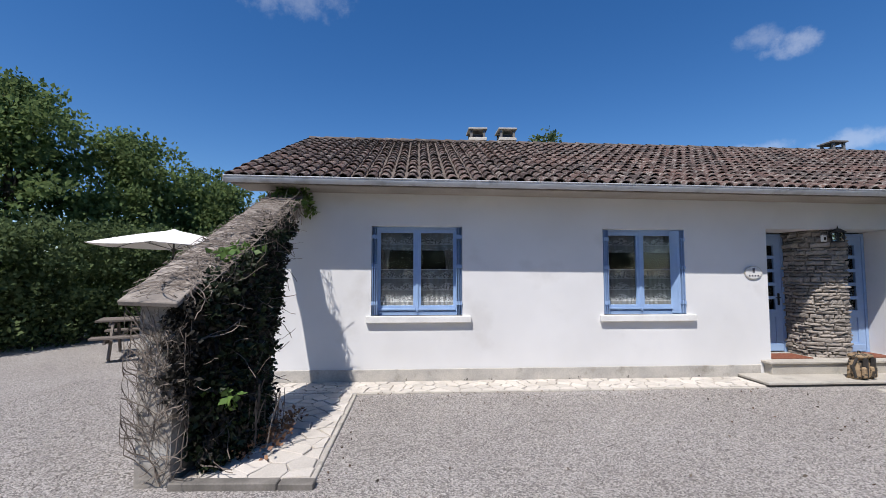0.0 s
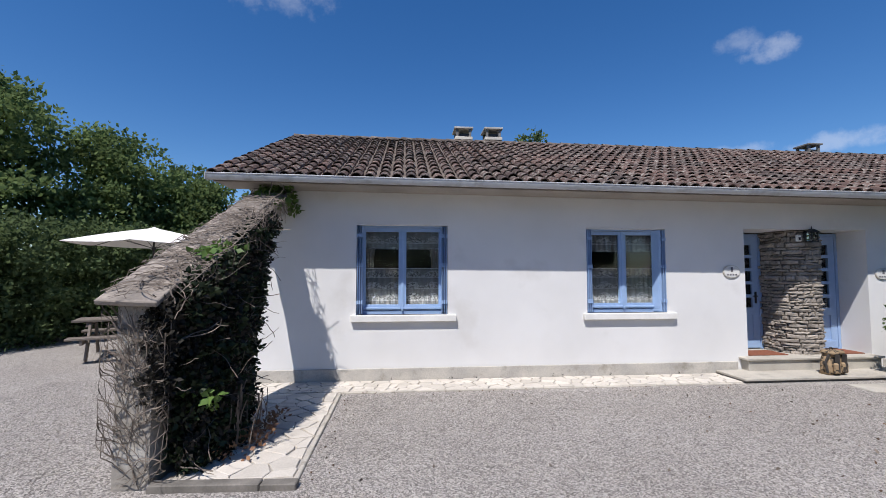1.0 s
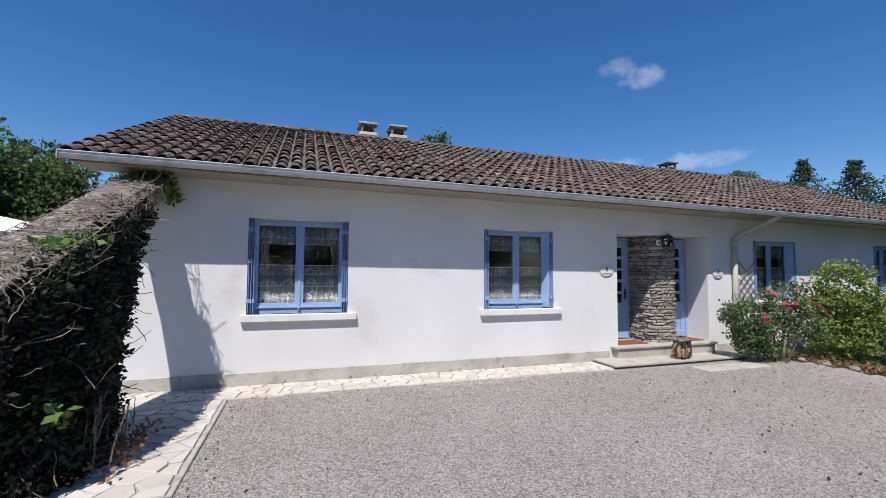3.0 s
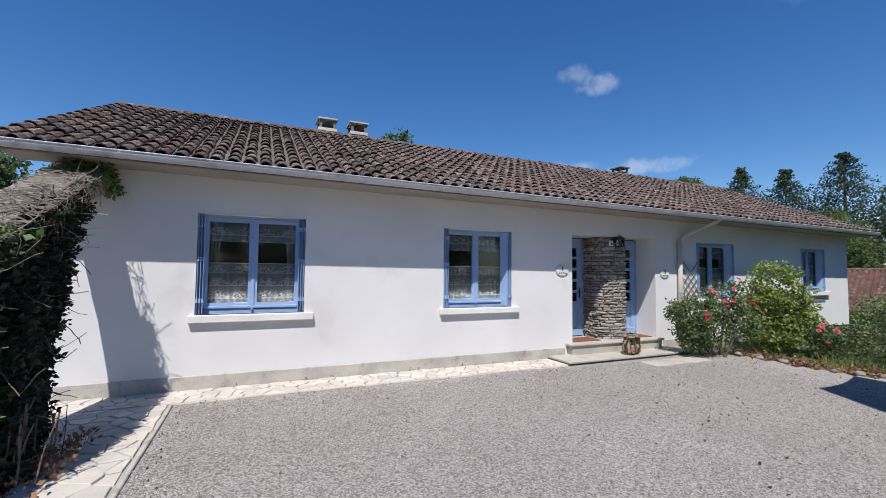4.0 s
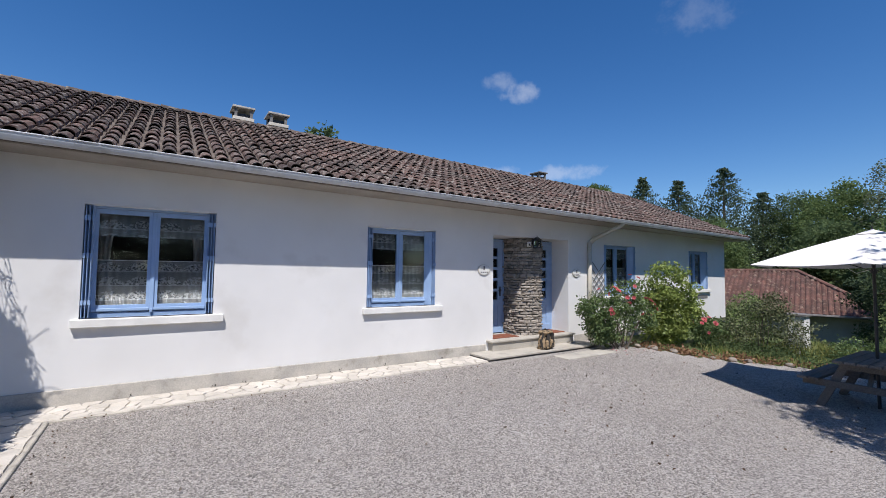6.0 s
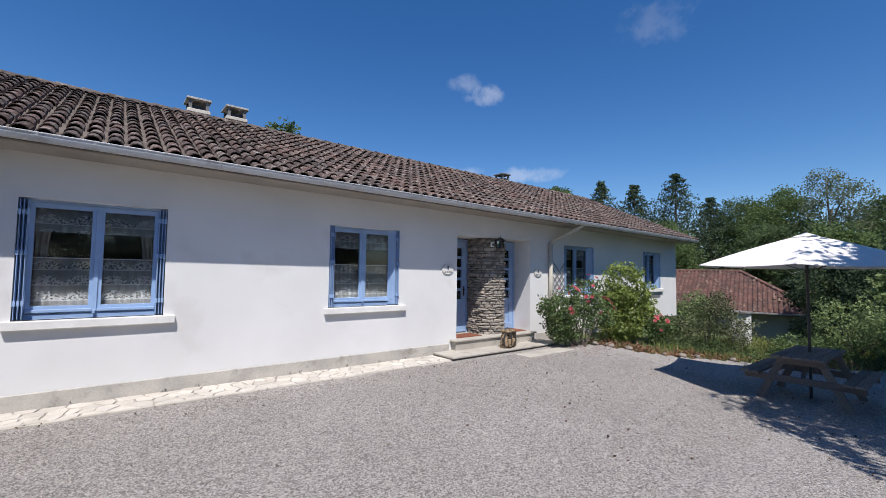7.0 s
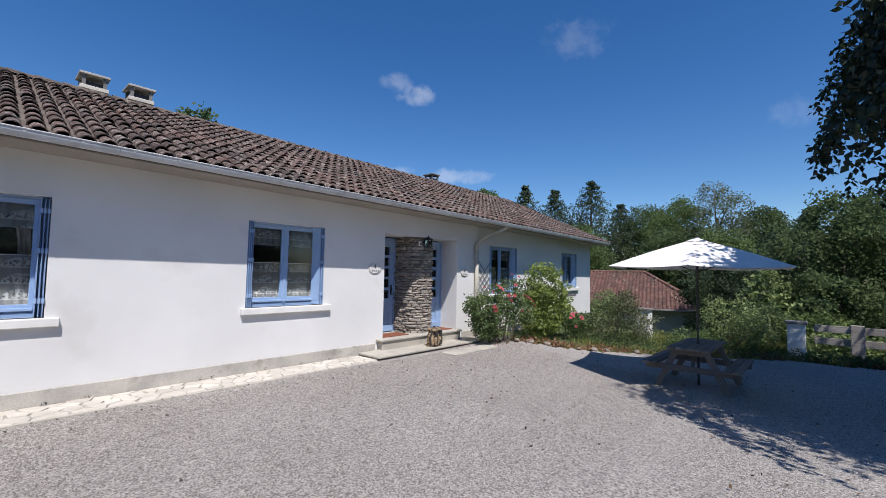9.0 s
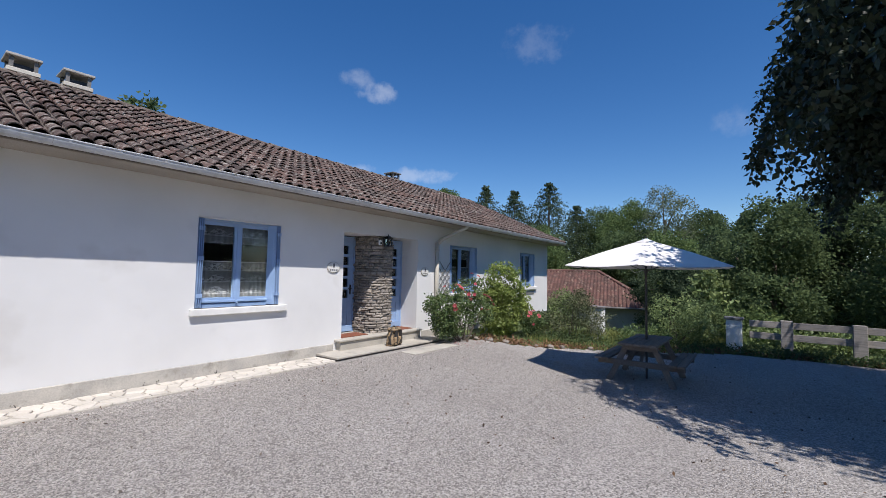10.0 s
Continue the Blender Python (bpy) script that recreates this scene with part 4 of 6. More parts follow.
prof = [(3.18, -0.08), (5.0, -0.08), (5.03, 0.6), (5.32, 1.25), (5.62, 1.85), (6.05, 2.4), (6.49, 2.55), (6.49, ivy_top(6.49) - 0.02), (4.8, ivy_top(4.8) - 0.02), (3.18, ivy_top(3.18) - 0.02)]
lo = [bm.verts.new((IVY_X0, y, z)) for y, z in prof]
hi = [bm.verts.new((IVY_X1, y, z)) for y, z in prof]
n = len(prof)
bm.faces.new(lo)
bm.faces.new(hi)
for i in range(n):
    bm.faces.new((lo[i], lo[(i + 1) % n], hi[(i + 1) % n], hi[i]))
garden_wall = thing("wall_garden", label="old rendered stone wing wall sloping down from the house", category="wall", kind="structure")
part("wall_body", bm, M_WALLSTONE, garden_wall)
rng = random.Random(5)
y = 3.06
while y < 6.40:
    ln = min(rng.uniform(0.38, 0.6), 6.47 - y)
    m = Matrix.Translation((-2.08 + rng.uniform(-0.015, 0.015), y, ivy_top(y) - 0.02)) @ pose(0, 0, 0, math.degrees(IVY_SLOPE) + rng.uniform(-1.5, 1.5), rng.uniform(-3, 3), rng.uniform(-3, 3))
    bm = boxed(-0.22, 0.22, 0, ln / math.cos(IVY_SLOPE) + 0.03, 0, 0.045, 0.008, m)
    part("cap_stone", bm, M_CAP, garden_wall)
    y += ln

ivy = thing("ivy", (0, 0, 0), label="overgrown ivy with bare stems, leaves coloured dark for shade, on wall", category="ivy", kind="stuff")
rngn = np.random.default_rng(11)
k = 1500
cy = rngn.uniform(3.35, 5.75, k)
cz = rngn.random(k) * (np.array([ivy_top(v) for v in cy]) - 0.03)
deep = 0.07 + 0.24 * np.exp(-((cy - 4.0) / 0.6) ** 2) * (1 - 0.45 * np.clip(cz / 1.6, 0, 1)) + 0.05 * rngn.random(k)
cx = IVY_X1 + 0.03 + deep * rngn.random(k) ** 0.6
keep = cz > np.interp(cy, (4.85, 4.95, 5.3, 5.6, 6.0), (-1.0, 0.55, 1.3, 1.95, 2.5))
c = np.stack([cx, cy, cz], 1)[keep]
# Leaf mass on the shaded face, darkened by its colours.
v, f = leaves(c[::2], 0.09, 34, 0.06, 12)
foliage("shade_toned_leaves", v, f, M_IVY, ivy)
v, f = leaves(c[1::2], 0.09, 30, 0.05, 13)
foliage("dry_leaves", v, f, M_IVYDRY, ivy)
# Dark leaf patch added in place of the shade on the upper wall end.
end_c = np.stack([rngn.uniform(-1.98, -1.80, 60), rngn.uniform(3.12, 3.3, 60), rngn.uniform(0.55, 1.45, 60)], 1)
v, f = leaves(end_c, 0.07, 26, 0.05, 15)
foliage("end_shade_leaves", v, f, M_IVYDRY, ivy)
top_c = np.stack([rngn.uniform(-2.15, -1.70, 44), rngn.uniform(6.05, 6.45, 44), rngn.uniform(2.72, 3.06, 44)], 1)
mid_c = np.stack([rngn.uniform(-1.97, -1.72, 18), rngn.uniform(3.75, 4.3, 18), rngn.uniform(1.68, 1.98, 18)], 1)
low_c = np.stack([rngn.uniform(-1.80, -1.58, 10), rngn.uniform(3.35, 3.6, 10), rngn.uniform(0.45, 0.72, 10)], 1)
drop_c = np.stack([rngn.uniform(-1.74, -1.66, 6), rngn.uniform(6.3, 6.42, 6), rngn.uniform(2.5, 2.75, 6)], 1)
v, f = leaves(np.concatenate([top_c, mid_c, low_c, drop_c]), 0.08, 9, 0.085, 14, droop=0.4)
foliage("young_leaves", v, f, M_IVYNEW, ivy)


def twigs(n, make, seed, radius=0.004):
    rng = random.Random(seed)
    vs, fs = [], []
    for _ in range(n):
        pts = make(rng)
        r = radius * rng.uniform(0.5, 1.7)
        base = len(vs)
        for p in pts:
            for a in (0, 2.09, 4.19):
                vs.append((p[0] + r * math.cos(a), p[1] + r * math.sin(a) * 0.7, p[2] + r * math.sin(a)))
        for i in range(len(pts) - 1):
            for q in range(3):
                a, b = base + i * 3 + q, base + i * 3 + (q + 1) % 3
                fs.append((a, b, b + 3, a + 3))
    return vs, fs


def wander(p, d, n, step, turn, rng, pull=None):
    out = [tuple(p)]
    p, d = Vector(p), Vector(d).normalized()
    for _ in range(n):
        d = (d + Vector((rng.uniform(-1, 1), rng.uniform(-1, 1), rng.uniform(-1, 1))) * turn).normalized()
        p = p + d * step
        if pull:
            p = pull(p)
        out.append(tuple(p))
    return out


def end_twig(r):
    return wander((r.uniform(-2.18, -1.86), 3.15, r.uniform(0.0, 1.15)), (r.uniform(-0.8, 0.8), 0, r.uniform(0.2, 1)), 10, 0.045, 0.34, r,
                  lambda p: Vector((min(max(p.x, -2.26), -1.80), min(max(p.y, 3.09), 3.17), max(p.z, 0.02))))


def top_twig(r):
    y = r.uniform(3.2, 6.4)
    return wander((r.choice((r.uniform(-2.2, -1.8), r.uniform(-2.02, -1.76))), y, ivy_top(y) + 0.05), (r.uniform(-1, 1), r.uniform(-0.6, 0.6), -0.1), 9, 0.06, 0.6, r,
                  lambda p: Vector((min(max(p.x, -2.3), -1.72), p.y, min(max(p.z, ivy_top(p.y) + 0.035), ivy_top(p.y) + 0.08) if p.x < -1.86 else min(p.z, ivy_top(p.y) + 0.05))))


def face_twig(r):
    y = r.uniform(3.25, 5.7)
    z = r.uniform(float(np.interp(y, (4.7, 4.95, 5.3, 5.6, 6.0), (0.0, 0.55, 1.35, 2.0, 2.5))), ivy_top(y))
    out = 0.05 + 0.25 * math.exp(-((y - 4.0) / 0.6) ** 2) * (1 - 0.45 * min(1, z / 1.6))
    return wander((IVY_X1 + out * r.uniform(0.5, 1.15), y, z), (0.1, r.uniform(-0.5, 0.5), r.uniform(-1, 1)), 8, 0.06, 0.5, r,
                  lambda p: Vector((max(p.x, IVY_X1 + 0.02), p.y, max(p.z, 0.02))))


vs, fs = twigs(150, end_twig, 21, 0.0028)
raw("end_stems", vs, fs, M_TWIG, ivy)
vs, fs = twigs(430, top_twig, 22, 0.0036)
raw("top_stems", vs, fs, M_TWIG, ivy)
vs, fs = twigs(240, face_twig, 23, 0.0035)
raw("face_stems", vs, fs, M_TWIG, ivy)
vs, fs = twigs(14, lambda r: wander((r.uniform(-1.62, -1.40), r.uniform(3.7, 4.3), 0.05), (0.05, 0, 1), 7, r.uniform(0.05, 0.09), 0.12, r), 24, 0.006)
tagged(raw("dead_stalks", vs, fs, M_TWIG), label="dry upright stalks at the ivy foot", category="weeds", kind="stuff")
c = np.stack([rngn.uniform(-1.62, -1.32, 40), rngn.uniform(3.5, 4.7, 40), rngn.uniform(0.06, 0.10, 40)], 1)
v, f = leaves(c, 0.09, 8, 0.05, 25)
tagged(foliage("leaf_litter", v, f, M_LITTER), label="brown dry leaf litter below the ivy", category="leaf litter", kind="stuff")

# ---- parasols and picnic tables ----


def parasol(at, turn, radius, edge, top, label):
    t = thing("parasol", at, turn, label=label, category="parasol", group="parasols")
    n = 6
    part("pole", tube(bmesh.new(), [(0, 0, 0.0), (0, 0, top - 0.02)], 0.021, 12), M_POLE, t)
    corners = [Vector((radius * math.cos(2 * math.pi * k / n), radius * math.sin(2 * math.pi * k / n), edge)) for k in range(n)]
    peak = Vector((0, 0, top))
    bm = bmesh.new()
    rows = 6
    sector = 6
    for layer in (0.0, -0.006):
        for k in range(n):
            a, b = corners[k], corners[(k + 1) % n]
            grid = []
            for j in range(rows + 1):
                h = 0.07 + 0.93 * j / rows
                line = []
                for i in range(sector + 1):
                    u = i / sector
                    p = peak.lerp(a.lerp(b, u), h)
                    p.z -= 0.03 * math.sin(math.pi * u) * h - 0.02 * math.sin(math.pi * h)
                    inward = 1 - 0.05 * math.sin(math.pi * u) * h
                    line.append(bm.verts.new((p.x * inward, p.y * inward, p.z + layer)))
                grid.append(line)
            for j in range(rows):
                for i in range(sector):
                    bm.faces.new((grid[j][i], grid[j][i + 1], grid[j + 1][i + 1], grid[j + 1][i]))
    bmesh.ops.remove_doubles(bm, verts=bm.verts, dist=0.0015)
    canopy = part("canopy", bm, M_CANVAS, t, smooth=False)
    bm = bmesh.new()
    vs = [bm.verts.new((0.2 * math.cos(2 * math.pi * k / n), 0.2 * math.sin(2 * math.pi * k / n), top - 0.052)) for k in range(n)]
    tip = bm.verts.new((0, 0, top + 0.025))
    for k in range(n):
        bm.faces.new((vs[k], vs[(k + 1) % n], tip))
    part("vent", bm, M_CANVAS, canopy)
    part("finial", tube(bmesh.new(), [(0, 0, top + 0.02), (0, 0, top + 0.06)], 0.014, 8, 0.5), M_POLE, t)
    part("hub", tube(bmesh.new(), [(0, 0, edge - 0.12), (0, 0, edge - 0.06)], 0.04, 10), M_POLE, t)
    for k in range(n):
        rib = part("rib", tube(bmesh.new(), [peak - Vector((0, 0, 0.06)), peak.lerp(corners[k], 0.55) - Vector((0, 0, 0.015)), corners[k] - Vector((0, 0, 0.012))], 0.007, 5), M_POLE, t)
        part("strut", tube(bmesh.new(), [(0, 0, edge - 0.09), peak.lerp(corners[k], 0.55) - Vector((0, 0, 0.02))], 0.006, 5), M_POLE, rib)
    part("cord", tube(bmesh.new(), [(0.03, 0, edge - 0.06), (0.16, -0.1, edge - 0.12), (0.3, -0.2, edge + 0.02)], 0.004, 4), M_WHITE, t)
    return t


def picnic_table(at, turn, label):
    t = thing("picnic_table", at, turn, label=label, category="picnic table", group="picnic tables")
    half = 0.9
    for k in range(5):
        y = -0.355 + k * 0.145
        part("top_plank", boxed(-half, half, y, y + 0.135, 0.70, 0.74, 0.005), M_WOOD, t)
    for s in (-1, 1):
        for k in range(2):
            y = s * 0.68 - 0.14 + 0.145 * k
            part("seat_plank", boxed(-half, half, y, y + 0.135, 0.41, 0.45, 0.005), M_WOOD, t)
    for sx in (-1, 1):
        x = sx * (half - 0.28)
        for s in (-1, 1):
            m = Matrix.Translation((x, s * 0.42, 0.35)) @ pose(0, 0, 0, s * 27)
            part("leg", boxed(-0.022, 0.022, -0.055, 0.055, -0.40, 0.40, 0.004, m), M_WOOD, t)
        part("seat_beam", boxed(x + sx * 0.045 - 0.02, x + sx * 0.045 + 0.02, -0.80, 0.80, 0.31, 0.41, 0.004), M_WOOD, t)
        part("top_beam", boxed(x + sx * 0.045 - 0.02, x + sx * 0.045 + 0.02, -0.33, 0.33, 0.60, 0.70, 0.004), M_WOOD, t)
        m = Matrix.Translation((x * 0.62, 0, 0.52)) @ pose(0, 0, 0, 0, -sx * 48)
        part("brace", boxed(-0.02, 0.02, -0.03, 0.03, -0.26, 0.26, 0.003, m), M_WOOD, t)
    return t


PT = (8.80, 1.35)
zt = float(land(*PT))
picnic_table((PT[0], PT[1], zt), 0, "weathered brown wooden picnic table on gravel in the shade").scale = (0.84, 0.88, 0.97)
parasol((PT[0], PT[1], zt), 127, 1.53, 1.80 - zt, 2.31 - zt, "cream canvas parasol standing through the picnic table")
PL = (-5.35, 9.25)
picnic_table((PL[0] - 0.32, PL[1] - 0.12, 0.0), 25, "weathered grey wooden picnic table beside the hedge")
parasol((PL[0], PL[1], 0.0), 165, 1.52, 2.27, 2.62, "cream canvas parasol over the picnic table by the hedge")

# ---- fence and piers ----


def pier(x, y, h):
    z = float(land(x, y))
    t = thing("gate_pier", (x, y, z), label="flaking white painted masonry gate pier with slab cap", category="pier", group="gate piers")
    part("shaft", boxed(-0.17, 0.17, -0.17, 0.17, -0.1, h, 0.012), M_WHITE, t)
    part("cap", boxed(-0.21, 0.21, -0.21, 0.21, h, h + 0.06, 0.01), M_SLATE, t)


pier(13.6, 0.22, 0.82)
pier(13.1, 3.55, 0.86)
fence = thing("fence", (13.7, 0, 0), label="low grey weathered plank fence along the garden edge", category="fence")
fy = [-0.85, -2.15, -3.45, -4.75, -6.05]
for y in fy:
    z = float(land(13.7, y))
    part("post", boxed(-0.075, 0.075, y - 0.12, y + 0.12, z - 0.1, z + 0.86, 0.008), M_FENCE, fence)
rails = [0.02] + fy
for a, b in zip(rails, rails[1:]):
    for h in (0.37, 0.66):
        z = float(land(13.7, b))
        part("rail", boxed(0.0, 0.035, b + 0.12, a - 0.12, z + h, z + h + 0.16, 0.005), M_FENCE, fence)

# ---- garden plants ----
roses = bush("rose_bush", (8.70, 5.38, -0.05), [(-0.35, 0.1, 0.95, 0.42, 0.35, 0.42), (0.25, 0.0, 1.15, 0.5, 0.4, 0.5), (-0.05, 0.15, 0.6, 0.5, 0.35, 0.35), (0.5, -0.1, 0.75, 0.35, 0.35, 0.4), (-0.55, 0.2, 0.5, 0.25, 0.3, 0.3), (-0.62, 0.35, 0.85, 0.30, 0.28, 0.35), (-0.30, 0.25, 0.35, 0.35, 0.30, 0.25)],
             M_LEAF_R, "loose rose bush with pink flowers beside the steps", 31, per=46, count=26, size=0.055, spread=0.11, stems=18)
fm = bpy.data.meshes.new("flower")
flower_mesh(0.075).to_mesh(fm)
fm.materials.append(M_PETAL)


def flowers(parent, n, blobs, seed):
    rng = random.Random(seed)
    for i in range(n):
        b = blobs[i % len(blobs)]
        d = Vector((rng.uniform(-1, 1), rng.uniform(-1, 0.3), rng.uniform(-0.2, 1))).normalized()
        ob = new("flower", fm)
        ob.parent = parent
        s = rng.uniform(0.6, 1.1)
        ob.matrix_basis = Matrix.Translation((b[0] + d.x * b[3] * 1.08, b[1] + d.y * b[4] * 1.08, b[2] + d.z * b[5] * 1.08)) @ d.to_track_quat("Z", "Y").to_matrix().to_4x4() @ Matrix.Diagonal((s, s, s, 1))


flowers(roses, 22, [(-0.35, 0.1, 0.95, 0.42, 0.35, 0.42), (0.25, 0.0, 1.15, 0.5, 0.4, 0.5), (0.5, -0.1, 0.75, 0.35, 0.35, 0.4)], 33)
bush("round_bush", (10.55, 5.35, -0.05), [(0, 0, 1.45, 0.62, 0.55, 0.55), (-0.1, 0.0, 0.95, 0.75, 0.6, 0.5), (0.3, -0.1, 0.7, 0.7, 0.55, 0.5), (-0.25, 0, 0.4, 0.6, 0.5, 0.4)],
     M_LEAF_Y, "dense rounded bush with yellow-green leaves against the wall", 41, per=70, count=34, size=0.07, spread=0.13)
low = bush("low_rose_bush", (11.25, 4.85, -0.08), [(0, 0, 0.42, 0.42, 0.4, 0.26), (0.35, -0.1, 0.3, 0.4, 0.35, 0.24), (-0.4, 0, 0.4, 0.4, 0.4, 0.28)],
           M_LEAF_R, "low rose bush with few pink flowers in the bed", 43, per=46, count=26, size=0.055, spread=0.11)
flowers(low, 9, [(0, 0, 0.42, 0.42, 0.4, 0.26), (-0.4, 0, 0.4, 0.4, 0.4, 0.28)], 44)
bush("garden_shrub", (12.15, 3.95, -0.25), [(0, 0, 0.80, 0.62, 0.55, 0.50), (0.3, -0.55, 0.55, 0.50, 0.45, 0.42), (-0.45, 0.45, 0.50, 0.45, 0.45, 0.36), (0.1, -0.1, 1.15, 0.40, 0.40, 0.30)], M_LEAF_G, "loose twiggy grey-green shrub in the flower bed", 45, per=70, count=16, size=0.05, spread=0.14, stems=16)
bush("garden_shrub", (12.75, 2.35, -0.27), [(0, 0, 0.32, 0.55, 0.5, 0.26), (0.3, -0.5, 0.25, 0.45, 0.4, 0.22)], M_LEAF_R, "low loose plant in the bed behind gravel", 46, per=44, count=24, size=0.055, spread=0.14)
bush("garden_shrub", (13.3, 1.5, -0.27), [(0, 0, 0.85, 0.8, 0.7, 0.6), (0.2, -0.5, 0.55, 0.7, 0.4, 0.5)], M_LEAF_S, "rounded shrub in the bed beside the gate pier", 47, per=90, count=20, size=0.06, spread=0.16)
bush("garden_shrub", (17.6, 6.3, -0.75), [(0, 0, 1.0, 0.9, 0.8, 0.8), (0.5, 0.3, 0.7, 0.8, 0.7, 0.6)], M_LEAF_S, "green shrub growing beside the house corner", 48, per=70, count=34, size=0.08, spread=0.2)
bush("big_leaf_shrub", (17.4, 0.95, -0.9), [(0, 0, 1.95, 0.55, 0.55, 0.5), (0.15, 0.2, 2.45, 0.35, 0.35, 0.3), (-0.2, -0.3, 1.3, 0.75, 0.75, 0.6)], M_LEAF_S, "bright green large-leaved shrub past the bed", 49, per=34, count=14, size=0.15, spread=0.2)
for i, (x, y, h) in enumerate(((15.6, 1.2, 1.3), (16.3, -0.2, 1.4), (20.0, 6.6, 1.6), (20.5, 0.6, 2.6))):
    bush("wild_shrub", (x, y, float(land(x, y))), [(0, 0, h * 0.62, h * 0.55, h * 0.55, h * 0.42), (0.4, 0.3, h * 0.4, h * 0.6, h * 0.5, h * 0.36)], (M_LEAF_A, M_LEAF_B)[i % 2], "wild green shrub on the bank below the garden", 60 + i, per=80, count=34, size=0.09, spread=0.22)


def blades(pts, height, seed, width=0.009):
    """Upright grass blades at the places given."""
    rng = np.random.default_rng(seed)
    p = np.asarray(pts, float)
    n = len(p)
    h = height * rng.uniform(0.5, 1.2, n)
    a = rng.uniform(0, 6.28, n)
    lean = rng.normal(size=(n, 2)) * 0.35
    side = np.stack([np.cos(a), np.sin(a), np.zeros(n)], 1) * width
    tip = np.stack([lean[:, 0] * h, lean[:, 1] * h, h], 1)
    mid = tip * np.array([0.35, 0.35, 0.6])
    v = np.stack([p - side, p + side, p + mid + side * 0.8, p + tip, p + mid - side * 0.8], 1).reshape(-1, 3)
    k = np.arange(n) * 5
    f = np.concatenate([np.stack([k, k + 1, k + 2], 1), np.stack([k, k + 2, k + 4], 1), np.stack([k + 4, k + 2, k + 3], 1)])
    return v, f


def grass_strip(name, line, wide, height, tufts, per, material, label, seed, width=0.009):
    rng = np.random.default_rng(seed)
    pts = []
    for _ in range(tufts):
        k = rng.integers(0, len(line) - 1)
        u = rng.random()
        x = line[k][0] + (line[k + 1][0] - line[k][0]) * u + rng.uniform(0.0, wide)
        y = line[k][1] + (line[k + 1][1] - line[k][1]) * u + rng.uniform(-0.15, 0.3)
        for dx, dy in rng.normal(size=(per, 2)) * 0.09:
            pts.append((x + dx, y + dy, float(land(x + dx, y + dy)) - 0.02))
    v, f = blades(pts, height, seed + 1, width)
    return tagged(foliage(name, v, f, material), label=label, category="grass", kind="stuff")


def strip_plants(name, line, wide, height, count, size, material, label, seed, category):
    rng = np.random.default_rng(seed)
    pts = []
    for _ in range(count):
        k = rng.integers(0, len(line) - 1)
        u = rng.random()
        x = line[k][0] + (line[k + 1][0] - line[k][0]) * u + rng.uniform(0.05, wide)
        y = line[k][1] + (line[k + 1][1] - line[k][1]) * u + rng.uniform(-0.1, 0.3)
        pts.append((x, y, float(land(x, y)) + height * rng.random() ** 1.5))
    v, f = leaves(pts, 0.14, 16, size, seed + 1)
    return tagged(foliage(name, v, f, material), label=label, category=category, kind="stuff")


strip_plants("bed_plants", [(10.4, 4.5)] + BED_LINE[2:6], 1.3, 0.20, 420, 0.05, M_LEAF_A, "mixed low green plants filling the bed", 71, "plants")
strip_plants("bed_litter", [(9.0, 5.3)] + BED_LINE[1:6], 0.35, 0.03, 260, 0.05, M_LITTER, "brown dry leaf litter along the bed edge", 83, "leaf litter")
grass_strip("bed_grass", [(10.5, 4.3)] + BED_LINE[2:6], 0.6, 0.17, 60, 18, M_DRYGRASS, "tufts of yellowing grass along the bed edge", 73)
grass_strip("bed_tall_grass", [(11.6, 4.6), (12.4, 3.0), (13.0, 1.6), (13.4, 0.4)], 1.2, 0.34, 60, 22, M_DRYGRASS, "tall pale grass in the bed", 81)
strip_plants("fence_weeds", [(13.8, 0.2), (13.9, -6.5)], 1.6, 0.6, 700, 0.09, M_LEAF_S, "green weeds and creeper behind the fence", 75, "plants")
strip_plants("fence_weeds_front", [(13.1, 0.2), (13.2, -6.5)], 0.5, 0.15, 260, 0.07, M_LEAF_A, "low weeds at the fence foot", 77, "plants")
grass_strip("bank_grass", [(14.6, 6.0), (15.0, 2.0), (14.6, -6.0)], 9.0, 0.22, 1500, 18, M_LEAF_A, "rough grass on the bank", 79, 0.012)
rng = random.Random(9)
edge = [(9.15, 5.3), (9.75, 4.15), (11.05, 3.2), (12.2, 1.35)]
for i in range(9):
    u = min(2.99, max(0.0, i / 9 * 3 + rng.uniform(-0.12, 0.12)))
    a, b = edge[int(u)], edge[int(u) + 1]
    w = u - int(u)
    x, y = a[0] + (b[0] - a[0]) * w, a[1] + (b[1] - a[1]) * w
    s = rng.uniform(0.05, 0.12)
    one = bmesh.new()
    bmesh.ops.create_icosphere(one, subdivisions=2, radius=s)
    for v in one.verts:
        v.co *= 1 + 0.3 * noise.noise(v.co * 9 + Vector((i, 0, 0)))
        v.co.z *= 0.6
    ob = part("edging_stone", one, M_CAP)
    ob.location = (x, y, float(land(x, y)) + 0.02)
    tagged(ob, label="rough pale stone edging the flower bed", category="stone", group="bed edging stones")

trellis = thing("trellis", (9.36, WALL_Y - 0.03, 0.9), label="dark diagonal wooden trellis fixed on the white wall", category="trellis")
for k in range(5):
    for s in (-1, 1):
        zc = 0.02 + 0.19 * k
        m = Matrix.Translation((0, 0, zc)) @ pose(0, 0, 0, 0, s * 45)
        part("slat", boxed(-0.34, 0.34, -0.01 + 0.012 * (s > 0), 0.0 + 0.012 * (s > 0), -0.008, 0.008, 0, m), M_SLATE, trellis)

